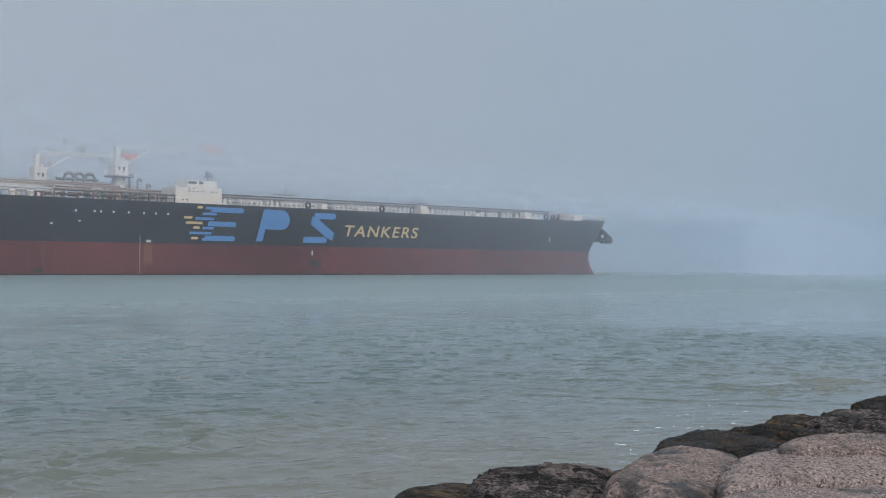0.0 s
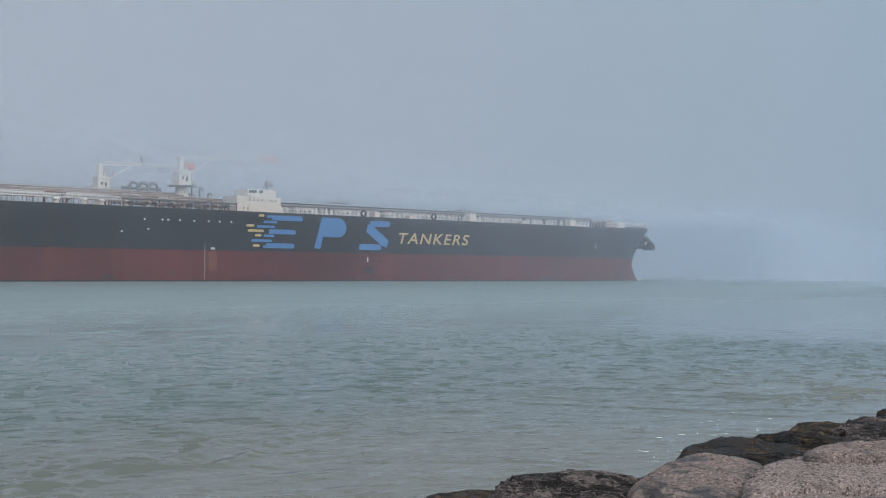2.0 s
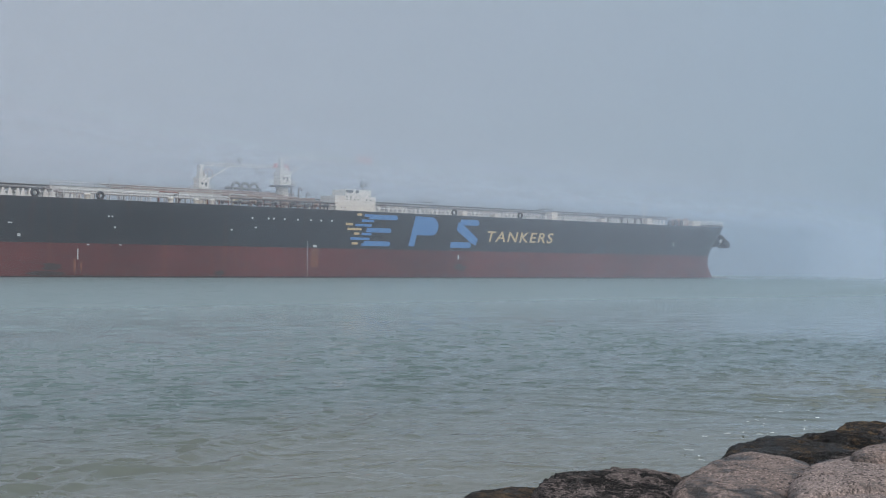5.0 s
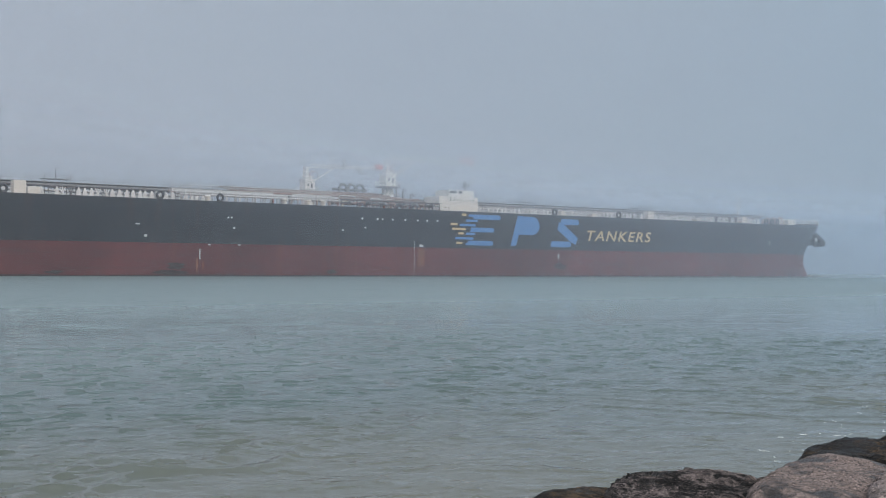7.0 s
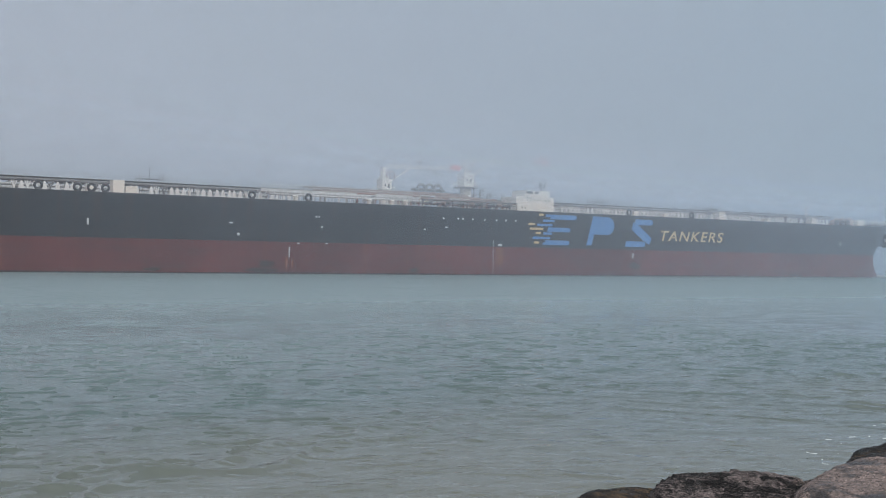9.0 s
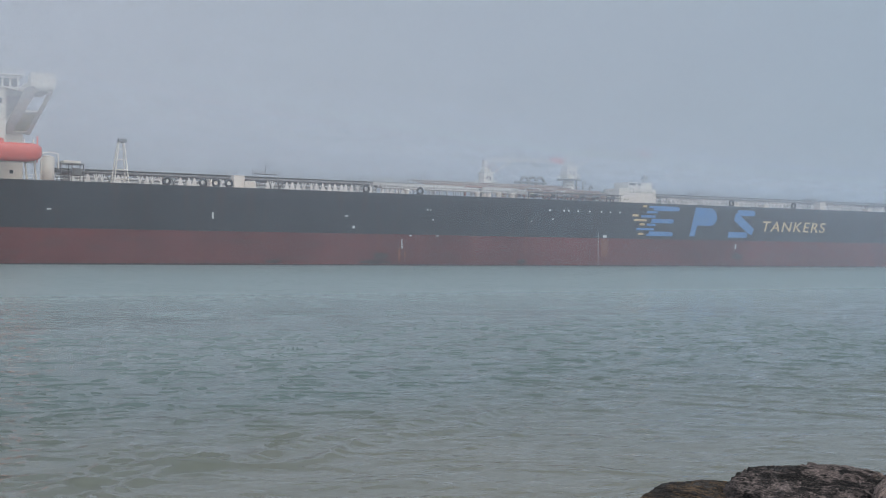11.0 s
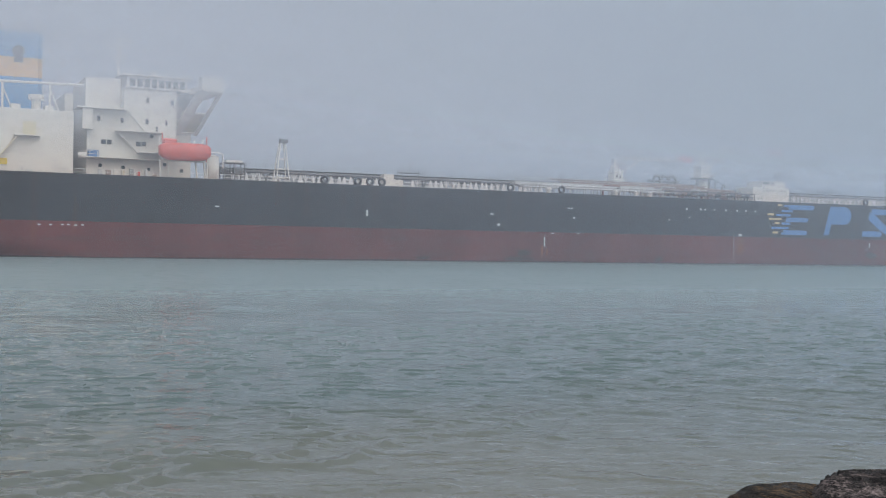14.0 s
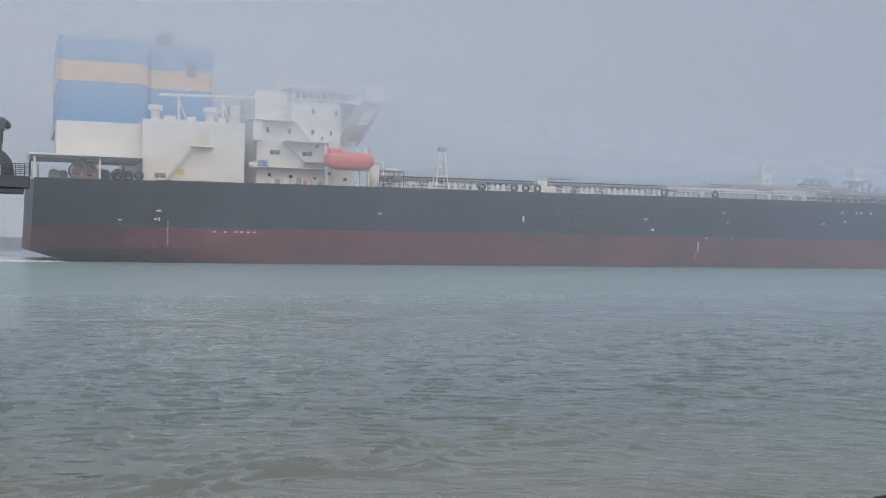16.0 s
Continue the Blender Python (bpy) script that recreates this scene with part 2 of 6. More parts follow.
def fog_material(name, inland_tint, sea_tint, base, per_metre, from_x, lift, sea_lift, low, high, ragged, offshore=0.0, foot=0.0, sea_at=420.0, lift_from=-10.0, lift_to=290.0):
    """A sheet of fog: droplets that scatter the daylight both ways; denser out to sea and upwards."""
    m = bpy.data.materials.new(name)
    m.use_nodes = True
    nt = m.node_tree
    nt.nodes.clear()
    out = nt.nodes.new("ShaderNodeOutputMaterial")
    clear = nt.nodes.new("ShaderNodeBsdfTransparent")
    s = nt.nodes.new("ShaderNodeSeparateXYZ")
    nt.links.new(coords(nt), s.inputs[0])

    def ranged(v, a, b, c=0.0, d=1.0, smooth=False):
        n = nt.nodes.new("ShaderNodeMapRange")
        n.interpolation_type = "SMOOTHSTEP" if smooth else "LINEAR"
        for i, q in enumerate((a, b, c, d)):
            n.inputs[i + 1].default_value = q
        nt.links.new(v, n.inputs[0])
        return n.outputs[0]

    def calc(op, a, b, c=None):
        n = nt.nodes.new("ShaderNodeMath")
        n.operation = op
        for i, x in enumerate((a, b, c)):
            if isinstance(x, bpy.types.NodeSocket):
                nt.links.new(x, n.inputs[i])
            elif x is not None:
                n.inputs[i].default_value = x
        return n.outputs[0]

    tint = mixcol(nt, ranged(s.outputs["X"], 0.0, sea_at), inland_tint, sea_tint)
    front, back = nt.nodes.new("ShaderNodeBsdfDiffuse"), nt.nodes.new("ShaderNodeBsdfTranslucent")
    for n in (front, back):
        nt.links.new(tint, n.inputs[0])
    both, mix = nt.nodes.new("ShaderNodeMixShader"), nt.nodes.new("ShaderNodeMixShader")
    nt.links.new(front.outputs[0], both.inputs[1])
    nt.links.new(back.outputs[0], both.inputs[2])
    up = ranged(s.outputs["Z"], low, high, smooth=True)
    x = calc("MAXIMUM", calc("SUBTRACT", s.outputs["X"], from_x), 0.0)
    ground_part = calc("MULTIPLY_ADD", x, per_metre, base)
    lift_part = calc("MULTIPLY", up, ranged(s.outputs["X"], lift_from, lift_to, lift, sea_lift, smooth=True))
    tau = calc("ADD", calc("ADD", ground_part, lift_part), ranged(s.outputs["X"], 296.0, 400.0, 0.0, offshore, smooth=True))
    if foot:
        tau = calc("MULTIPLY", tau, ranged(s.outputs["Z"], 0.0, foot, 0.1, 1.0, smooth=True))
    if ragged:
        blot = noise_at(nt, coords(nt, (0.6, 1, 1)), 0.03, 3, 0.5)
        tau = calc("MULTIPLY", tau, calc("MULTIPLY_ADD", blot, 2 * ragged, 1 - ragged))
    # droplets lie unevenly at a very fine scale
    grain = nt.nodes.new("ShaderNodeTexWhiteNoise")
    nt.links.new(coords(nt), grain.inputs["Vector"])
    tau = calc("MULTIPLY", tau, calc("MULTIPLY_ADD", grain.outputs["Value"], 1.5, 0.25))
    alpha = calc("SUBTRACT", 1.0, calc("POWER", 2.71828, calc("MULTIPLY", tau, -1.0)))
    nt.links.new(alpha, mix.inputs[0])
    nt.links.new(clear.outputs[0], mix.inputs[1])
    nt.links.new(both.outputs[0], mix.inputs[2])
    nt.links.new(mix.outputs[0], out.inputs["Surface"])
    return m


# ---- shape helpers ----
def box(bm, x0, x1, y0, y1, z0, z1):
    vs = [bm.verts.new((x, y, z)) for x in (x0, x1) for y in (y0, y1) for z in (z0, z1)]
    for f in ((0, 1, 3, 2), (4, 6, 7, 5), (0, 4, 5, 1), (2, 3, 7, 6), (0, 2, 6, 4), (1, 5, 7, 3)):
        bm.faces.new([vs[i] for i in f])
    return vs


def tube(bm, a, b, r, seg=8, r2=None):
    a, b = Vector(a), Vector(b)
    q = (b - a).to_track_quat("Z", "Y")
    rings = []
    for p, rad in ((a, r), (b, r if r2 is None else r2)):
        rings.append([bm.verts.new(p + q @ Vector((rad * math.cos(2 * math.pi * i / seg), rad * math.sin(2 * math.pi * i / seg), 0))) for i in range(seg)])
    for i in range(seg):
        j = (i + 1) % seg
        bm.faces.new((rings[0][i], rings[0][j], rings[1][j], rings[1][i]))
    bm.faces.new(rings[0][::-1])
    bm.faces.new(rings[1])


def bent_tube(bm, pts, r, seg=8):
    for a, b in zip(pts, pts[1:]):
        tube(bm, a, b, r, seg)


def plate(bm, pts, y0, y1):
    """A flat shape given by (x, z) corners, with its thickness from y0 to y1."""
    a = [bm.verts.new((x, y0, z)) for x, z in pts]
    b = [bm.verts.new((x, y1, z)) for x, z in pts]
    bm.faces.new(a)
    bm.faces.new(b[::-1])
    n = len(pts)
    for i in range(n):
        j = (i + 1) % n
        bm.faces.new((a[j], a[i], b[i], b[j]))


def ring(bm, c, r, thick, axis="y", seg=14, tseg=6):
    vs = []
    for i in range(seg):
        a = 2 * math.pi * i / seg
        row = []
        for k in range(tseg):
            e = 2 * math.pi * k / tseg
            rr, h = r + thick * math.cos(e), thick * math.sin(e)
            row.append(bm.verts.new((c[0] + rr * math.cos(a), c[1] + h, c[2] + rr * math.sin(a))))
        vs.append(row)
    for i in range(seg):
        for k in range(tseg):
            bm.faces.new((vs[i][k], vs[(i + 1) % seg][k], vs[(i + 1) % seg][(k + 1) % tseg], vs[i][(k + 1) % tseg]))


def finish(bm, name, material, smooth=False, bevel=0.0):
    if bevel:
        bmesh.ops.bevel(bm, geom=bm.edges[:], offset=bevel, segments=1, affect="EDGES", clamp_overlap=True)
    bmesh.ops.recalc_face_normals(bm, faces=bm.faces[:])
    me = bpy.data.meshes.new(name)
    bm.to_mesh(me)
    bm.free()
    me.materials.append(material)
    if smooth:
        me.polygons.foreach_set("use_smooth", [True] * len(me.polygons))
    return me


def part(name, bm, material, parent, label="", smooth=False, bevel=0.0):
    ob = new(name, finish(bm, name, material, smooth, bevel))
    ob.parent = parent
    if label:
        ob["label"] = label
    return ob


def again(ob, m):
    """The same part once more, on the same mesh."""
    o = new(ob.name.split(".")[0], ob.data)
    o.parent, o.matrix_basis = ob.parent, m
    if "label" in ob:
        o["label"] = ob["label"]
    return o


def simple(name, material, parent, x0, x1, y0, y1, z0, z1, label="", bevel=0.04):
    bm = bmesh.new()
    box(bm, x0, x1, y0, y1, z0, z1)
    return part(name, bm, material, parent, label, bevel=bevel)


# ---- the water: one sheet to the horizon ----
def graded(lo, hi, fine_lo, fine_hi, step, grow, top):
    xs = list(np.arange(fine_lo, fine_hi, step))
    s, x = step, fine_hi
    while x < hi:
        xs.append(x)
        s = min(s * grow, top)
        x += s
        if x > 420:
            top = 900
            grow = 1.35
    xs.append(hi)
    s, x, left = step, fine_lo, []
    while x > lo:
        s = s * 1.25
        x -= s
        left.append(x)
    return np.array(sorted(left) + xs)


WAVE_SEED = np.random.RandomState(7)
TILE, CELLS = 51.2, 1024


def wave_tile(shortest, longest, heading, spread):
    """One band of the chop on a square that repeats: its height and the sideways pull that sharpens the crests, for a slope of one."""
    k = 2 * math.pi * np.fft.fftfreq(CELLS, TILE / CELLS)
    KX, KY = np.meshgrid(k, k, indexing="ij")
    K = np.hypot(KX, KY)
    K[0, 0] = 1.0
    lam = 2 * math.pi / K
    band = np.exp(-((np.log(lam) - 0.5 * math.log(shortest * longest)) / (0.42 * math.log(longest / shortest))) ** 2)
    along = np.cos(np.arctan2(KY, KX) - heading)
    size = band * lam ** 2 * (0.06 + np.clip(along, 0, 1) ** spread)
    size[0, 0] = 0.0
    H = size * (WAVE_SEED.normal(size=K.shape) + 1j * WAVE_SEED.normal(size=K.shape))
    slope = np.hypot(np.fft.ifft2(1j * KX * H).real, np.fft.ifft2(1j * KY * H).real)
    H /= math.sqrt((slope ** 2).mean())
    return [np.fft.ifft2(f).real for f in (H, 1j * KX / K * H, 1j * KY / K * H)]


def from_tile(field, X, Y):
    u, v = X / TILE * CELLS, Y / TILE * CELLS
    i, j = np.floor(u).astype(int), np.floor(v).astype(int)
    fu, fv = u - i, v - j
    i0, j0, i1, j1 = i % CELLS, j % CELLS, (i + 1) % CELLS, (j + 1) % CELLS
    return (field[i0, j0] * (1 - fu) + field[i1, j0] * fu) * (1 - fv) + (field[i0, j1] * (1 - fu) + field[i1, j1] * fu) * fv


def soft_step(v, lo, hi):
    u = np.clip((v - lo) / (hi - lo), 0, 1)
    return u * u * (3 - 2 * u)


def seam_line(X):
    """Where the channel's current meets the slack water beside the jetty."""
    run = np.interp(X, (-20, 6, 10, 14, 18, 21, 24, 27, 40), (16.8, 17.4, 18.4, 19.7, 21.6, 21.4, 18.6, 16.6, 15.6))
    return run + 0.30 * np.sin(0.62 * X + 0.6) + 0.20 * np.sin(1.5 * X)


def waves(X, Y, step):
    """Short wind chop on the open channel, a crowded seam of ripples, and slack water with few long ripples inside it."""
    edge = seam_line(X)
    outer = soft_step(Y - edge, -0.6, 3.2)
    gust = np.zeros_like(X)
    for i in range(9):
        ang, lam = WAVE_SEED.uniform(0, 6.28), WAVE_SEED.uniform(4, 26)
        gust += np.sin(2 * math.pi / lam * (X * math.cos(ang) * 0.7 + Y * math.sin(ang)) + WAVE_SEED.uniform(0, 6.28))
    gust = np.clip(0.85 + gust / 8, 0.35, 1.5)
    seam = np.exp(-((Y - edge) / 1.0) ** 2) * np.clip(0.55 + 0.6 * np.sin(0.23 * X + 0.4) + 0.35 * np.sin(0.71 * X), 0.1, 1.2)
    dX, dY, Z = np.zeros_like(X), np.zeros_like(X), np.zeros_like(X)
    # band, slope on the open channel, in the slack water and along the seam, how far the crests are pulled
    bands = ((0.24, 0.5, 1.05, 2, 0.034, 0.026, 0.03, 0.8), (0.5, 1.0, 1.0, 2, 0.036, 0.022, 0.04, 1.0), (1.0, 2.2, 1.15, 3, 0.022, 0.014, 0.03, 1.0), (2.2, 6.0, 1.3, 4, 0.008, 0.008, 0.01, 0.8))
    for n, (lo, hi, heading, spread, open_slope, slack_slope, seam_slope, pull) in enumerate(bands):
        c, t = math.cos(0.37 * n), math.sin(0.37 * n)
        h, px, py = wave_tile(lo, hi, heading + 0.37 * n, spread)
        u, v = X * c - Y * t, X * t + Y * c
        amount = (slack_slope + (open_slope - slack_slope) * outer * gust + seam_slope * seam) * soft_step(lo / step, 1.6, 3.2)
        Z += amount * from_tile(h, u, v)
        gx, gy = from_tile(px, u, v), from_tile(py, u, v)
        dX += pull * amount * (gx * c + gy * t)
        dY += pull * amount * (-gx * t + gy * c)
    # wavelets: short sharp crests that stand up from the smooth water between them
    for n, (lo, hi, high, slack_high, seam_high, near, far) in enumerate(((0.6, 1.2, 0.026, 0.010, 0.030, -99, 90), (1.0, 2.0, 0.036, 0.013, 0.050, -99, 130), (0.8, 1.6, 0.036, 0.012, 0.026, -99, 130), (3.0, 7.0, 0.06, 0.0, 0.0, 42, 260))):
        crest, _, _ = wave_tile(lo, hi, 1.05 + 0.27 * (n % 2) + 0.61 * (n + 1), 5)
        clump, _, _ = wave_tile(0.9 * lo, 2.2 * hi, 0.4, 0)
        c, t = math.cos(0.61 * (n + 1)), math.sin(0.61 * (n + 1))
        u, v = X * c - Y * t, X * t + Y * c
        r = from_tile(crest / crest.std(), u, v)
        keep = soft_step(from_tile(clump / clump.std(), u + 7.7, v) + 0.5 * (gust - 0.85), 0.0, 1.3)
        sharp = 0.5 + 0.5 * np.cos(math.pi * np.clip(np.abs(r) / 0.85, 0, 1))
        zone = soft_step(Y, near, near + 12) * (1 - soft_step(Y, far, far * 1.4)) * soft_step(lo / step, 3.5, 8.0)
        Z += zone * keep * sharp * (slack_high + (high - slack_high) * outer + seam_high * seam)
    # low ridges along the seam
    for off, a, w in ((0.0, 0.075, 0.28), (-0.7, 0.050, 0.22), (0.9, 0.050, 0.24), (-1.5, 0.032, 0.2), (-2.6, 0.024, 0.2), (2.1, 0.030, 0.24)):
        d = Y - edge - off - 0.5 * np.sin(0.5 * X + off) - 0.3 * np.sin(1.7 * X + 2 * off)
        br = np.clip(0.3 + 0.8 * np.sin(0.21 * X + off * 1.7) + 0.4 * np.sin(0.9 * X + off), 0, 1)
        Z += a * br * np.exp(-(d / w) ** 2)
    return dX, dY, Z


def build_water():
    xs = graded(-3600, 3900, -3, 45, 0.058, 1.014, 3.0)
    ys = graded(-3600, 3900, 10.5, 42, 0.058, 1.014, 3.0)
    X, Y = np.meshgrid(xs, ys, indexing="ij")
    step = np.maximum(*np.meshgrid(np.gradient(xs), np.gradient(ys), indexing="ij"))
    far = np.clip(1 - (np.hypot(X, Y) - 240) / 160, 0, 1)
    dX, dY, Z = waves(X, Y, step)
    n, m = len(xs), len(ys)
    co = np.stack([X + dX * far, Y + dY * far, Z * far], -1).reshape(-1, 3)
    idx = np.arange(n * m).reshape(n, m)
    quads = np.stack([idx[:-1, :-1], idx[1:, :-1], idx[1:, 1:], idx[:-1, 1:]], -1).reshape(-1, 4)
    me = bpy.data.meshes.new("water")
    me.vertices.add(len(co))
    me.vertices.foreach_set("co", co.ravel())
    me.loops.add(quads.size)
    me.loops.foreach_set("vertex_index", quads.ravel())
    me.polygons.add(len(quads))
    me.polygons.foreach_set("loop_start", np.arange(0, quads.size, 4))
    me.polygons.foreach_set("use_smooth", np.ones(len(quads), dtype=bool))
    me.update(calc_edges=True)
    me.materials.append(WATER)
    return tagged(new("water", me), "murky grey-green channel water with short choppy waves", "water", kind="structure")


water = build_water()


# ---- fog ----
def fog_sheet(place, x0, x1, top, material, label, turn=0):
    bm = bmesh.new()
    vs = [bm.verts.new(p) for p in ((x0, 0, -0.5), (x1, 0, -0.5), (x1, 0, top), (x0, 0, top))]
    bm.faces.new(vs)
    ob = new("fog_bank", finish(bm, "fog_bank", material))
    ob.matrix_basis = pose(place[0], place[1], 0, 0, 0, turn)
    ob.visible_shadow = False  # fog lets the daylight through
    return tagged(ob, label, "fog", kind="stuff")


THIN, THICK = "thin pale sea fog drifting low over the channel", "thick pale fog bank hiding the open sea"
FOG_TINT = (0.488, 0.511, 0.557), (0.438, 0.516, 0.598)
FOG_NEAR = fog_material("near_fog", *FOG_TINT, 0.027, 0.0006, 140.0, 0.27, 1.75, 12.5, 42.0, 0.0, 1.0)
FOG_DRIFT = fog_material("drifting_fog", *FOG_TINT, 0.002, 0.0014, 140.0, 0.0, 0.0, 13.0, 43.0, 0.2)
FOG_VEIL = []
for y, x in ((82.0, 122.0), (128.0, 190.0)):
    k = y / SIDE
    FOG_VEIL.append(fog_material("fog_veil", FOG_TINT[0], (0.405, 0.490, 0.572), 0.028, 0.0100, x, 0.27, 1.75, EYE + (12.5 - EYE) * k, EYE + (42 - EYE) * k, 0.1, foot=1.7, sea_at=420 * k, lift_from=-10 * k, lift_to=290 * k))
FOG_FAR = fog_material("far_fog", (0.376, 0.396, 0.435), (0.318, 0.402, 0.486), 0.60, 0.0026, 0.0, 0.6, 0.9, 0.0, 40.0, 0.0)
DRIFT_Y = 188.0
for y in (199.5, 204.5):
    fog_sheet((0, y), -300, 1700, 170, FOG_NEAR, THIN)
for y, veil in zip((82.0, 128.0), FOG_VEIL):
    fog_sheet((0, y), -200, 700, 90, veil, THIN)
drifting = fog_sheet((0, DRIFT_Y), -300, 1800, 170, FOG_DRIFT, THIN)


def fog_wall(y, r, label):
    """A fog bank behind the channel that curves round to the open sea."""
    pts = [(-1400, y), (-600, y), (-200, y), (100, y), (280, y)]
    pts += [(280 + r * math.sin(a), y - r + r * math.cos(a)) for a in np.linspace(0.08, math.pi / 2, 18)] + [(280 + r, y - r - 300)]
    bm = bmesh.new()
    rows = [(bm.verts.new((px, py, -0.5)), bm.verts.new((px, py, 300))) for px, py in pts]
    for p, q in zip(rows, rows[1:]):
        bm.faces.new((p[0], q[0], q[1], p[1]))
    ob = new("fog_bank", finish(bm, "fog_bank", FOG_FAR, smooth=True))
    ob.visible_shadow = False
    tagged(ob, label, "fog", kind="stuff")


fog_wall(276.0, 240.0, THICK)
fog_wall(318.0, 300.0, THICK)

# ---- the tanker ----
DECK, BOOT, BEAM = 14.37, 6.27, 60.0
tanker = tagged(new("tanker"), "huge crude oil tanker with black and red hull under way", "ship")


def lerp_table(table, z):
    return float(np.interp(z, [a for a, b in table], [b for a, b in table]))


STEM = [(-3, 331.5), (0, 332.6), (2, 330.6), (4, 329.4), (6, 329.6), (8, 330.6), (10, 332.0), (12, 333.6), (13.5, 335.0), (15, 336.6)]
FULL = [(-3, 2.2), (0, 2.5), (6, 2.5), (15, 2.9)]
AFT = [(-3, 16.0), (0, 7.0), (1.1, 3.0), (2.2, -0.5), (6, -0.3), (15, 0.0)]
TRANSOM = [(-3, 6.0), (0, 15.0), (2.2, 22.0), (6, 26.0), (15, 28.4)]


def contour(z):
    """The hull's outline at one height, from the middle of the stern along the near side to the stem."""
    stem, p, aft, tr = (lerp_table(t, z) for t in (STEM, FULL, AFT, TRANSOM))
    pts = [(aft - 1.3, 0.0), (aft - 0.8, tr * 0.6), (aft, tr)]
    for i in range(1, 13):
        u = i / 12
        pts.append((aft + u * (38 - aft), tr + (30 - tr) * math.sin(u * math.pi / 2)))
    pts += [(38 + i * (296 - 38) / 34, 30.0) for i in range(1, 35)]
    for i in range(1, 29):
        a = i / 28 * math.pi / 2
        pts.append((296 + (stem - 296) * math.sin(a) ** (2 / p), 30.0 * max(0.0, math.cos(a)) ** (2 / p)))
    return pts


def deck_height(x):
    return DECK + 0.9 * max(0.0, (x - 285) / 57) ** 1.6


def hull_shell(levels, top=False):
    bm = bmesh.new()
    rows = []
    for z in levels:
        row = []
        c = contour(z)
        for side in (-1, 1):
            pts = c if side < 0 else c[1:-1]
            line = []
            for x, h in pts:
                zz = deck_height(x) if top and z == levels[-1] else z
                line.append(bm.verts.new((x, 30 + side * h, zz)))
            row += line if side < 0 else line[::-1]
        rows.append(row)
    for a, b in zip(rows, rows[1:]):
        for i in range(len(a)):
            j = (i + 1) % len(a)
            bm.faces.new((a[i], a[j], b[j], b[i]))
    return bm, rows


bm, _ = hull_shell([-3, -1, 0, 0.6, 1.1, 1.6, 2.2, 3.0, 3.8, 4.6, 5.4, BOOT])
hull_low = part("lower_hull", bm, HULL_RED, tanker, "faded red antifouling paint with dark scrapes", smooth=True)
bm, _ = hull_shell([BOOT, 7.2, 8.2, 9.2, 10.2, 11.2, 12.2, 13.3, DECK], True)
hull_up = part("upper_hull", bm, HULL_BLACK, tanker, "black topside paint, slightly stained", smooth=True)
bm, rows = hull_shell([DECK - 0.35, DECK - 0.3], False)
for f in bm.faces[:]:
    bm.faces.remove(f)
bm.faces.new(rows[1])
for v in rows[0]:
    bm.verts.remove(v)
part("main_deck", bm, DECK_RED, tanker, "red-brown painted steel deck")
# the transom meets the sides at a hard edge
for ob in (hull_low, hull_up):
    for f in ob.data.polygons:
        if f.center.x < 1.5 and f.normal.x < -0.8:
            f.use_smooth = False
# raised edge of the deck
bm = bmesh.new()
box(bm, 20, 290, 0.05, 0.35, DECK - 0.1, DECK + 0.12)
part("gunwale_bar", bm, BLACK, tanker)


# wet weedy strip along the waterline
WET_STRIP = paint("wet_weed_strip", (0.022, 0.014, 0.014), 0.35, 0.5, 0.5, dirt=(0.055, 0.030, 0.026), dirt_amount=0.25)
bm = bmesh.new()
rows = []
for x, h in contour(0.2)[6:]:
    up = 0.30 + 0.22 * noise.noise(Vector((x * 0.35, 2.0, 0))) + 0.12 * noise.noise(Vector((x * 1.7, 5.0, 0)))
    rows.append([bm.verts.new((x + 0.01, 30 - h - 0.035, z)) for z in (-0.6, up)])
for p, q in zip(rows, rows[1:]):
    bm.faces.new((p[0], q[0], q[1], p[1]))
part("waterline_strip", bm, WET_STRIP, hull_low, "dark wet strip at the waterline")


# --- marks painted on the side ---
MARK_LAYER = [0]


def mark(name, pts, material, parent, label="", y=-0.03):
    bm = bmesh.new()
    MARK_LAYER[0] = (MARK_LAYER[0] + 1) % 11
    y -= 0.005 * MARK_LAYER[0]
    plate(bm, pts, y, y + 0.04)
    return part(name, bm, material, parent, label)


def mark_box(name, x0, x1, z0, z1, material, parent, label=""):
    return mark(name, [(x0, z0), (x1, z0), (x1, z1), (x0, z1)], material, parent, label)


def bar(x0, x1, z, h, material, slant=0.22, name="stripe", label=""):
    """A slanted stripe with a rounded right end."""
    r = h / 2
    pts = [(x0 - slant * r, z - r), (x1 - r, z - r)]
    pts += [(x1 - r + r * math.sin(a), z - r * math.cos(a)) for a in (0.4, 0.8, 1.2, 1.57, 1.95, 2.35, 2.75)]
    pts += [(x1 - r, z + r), (x0 + slant * r, z + r)]
    return mark(name, pts, material, emblem, label)


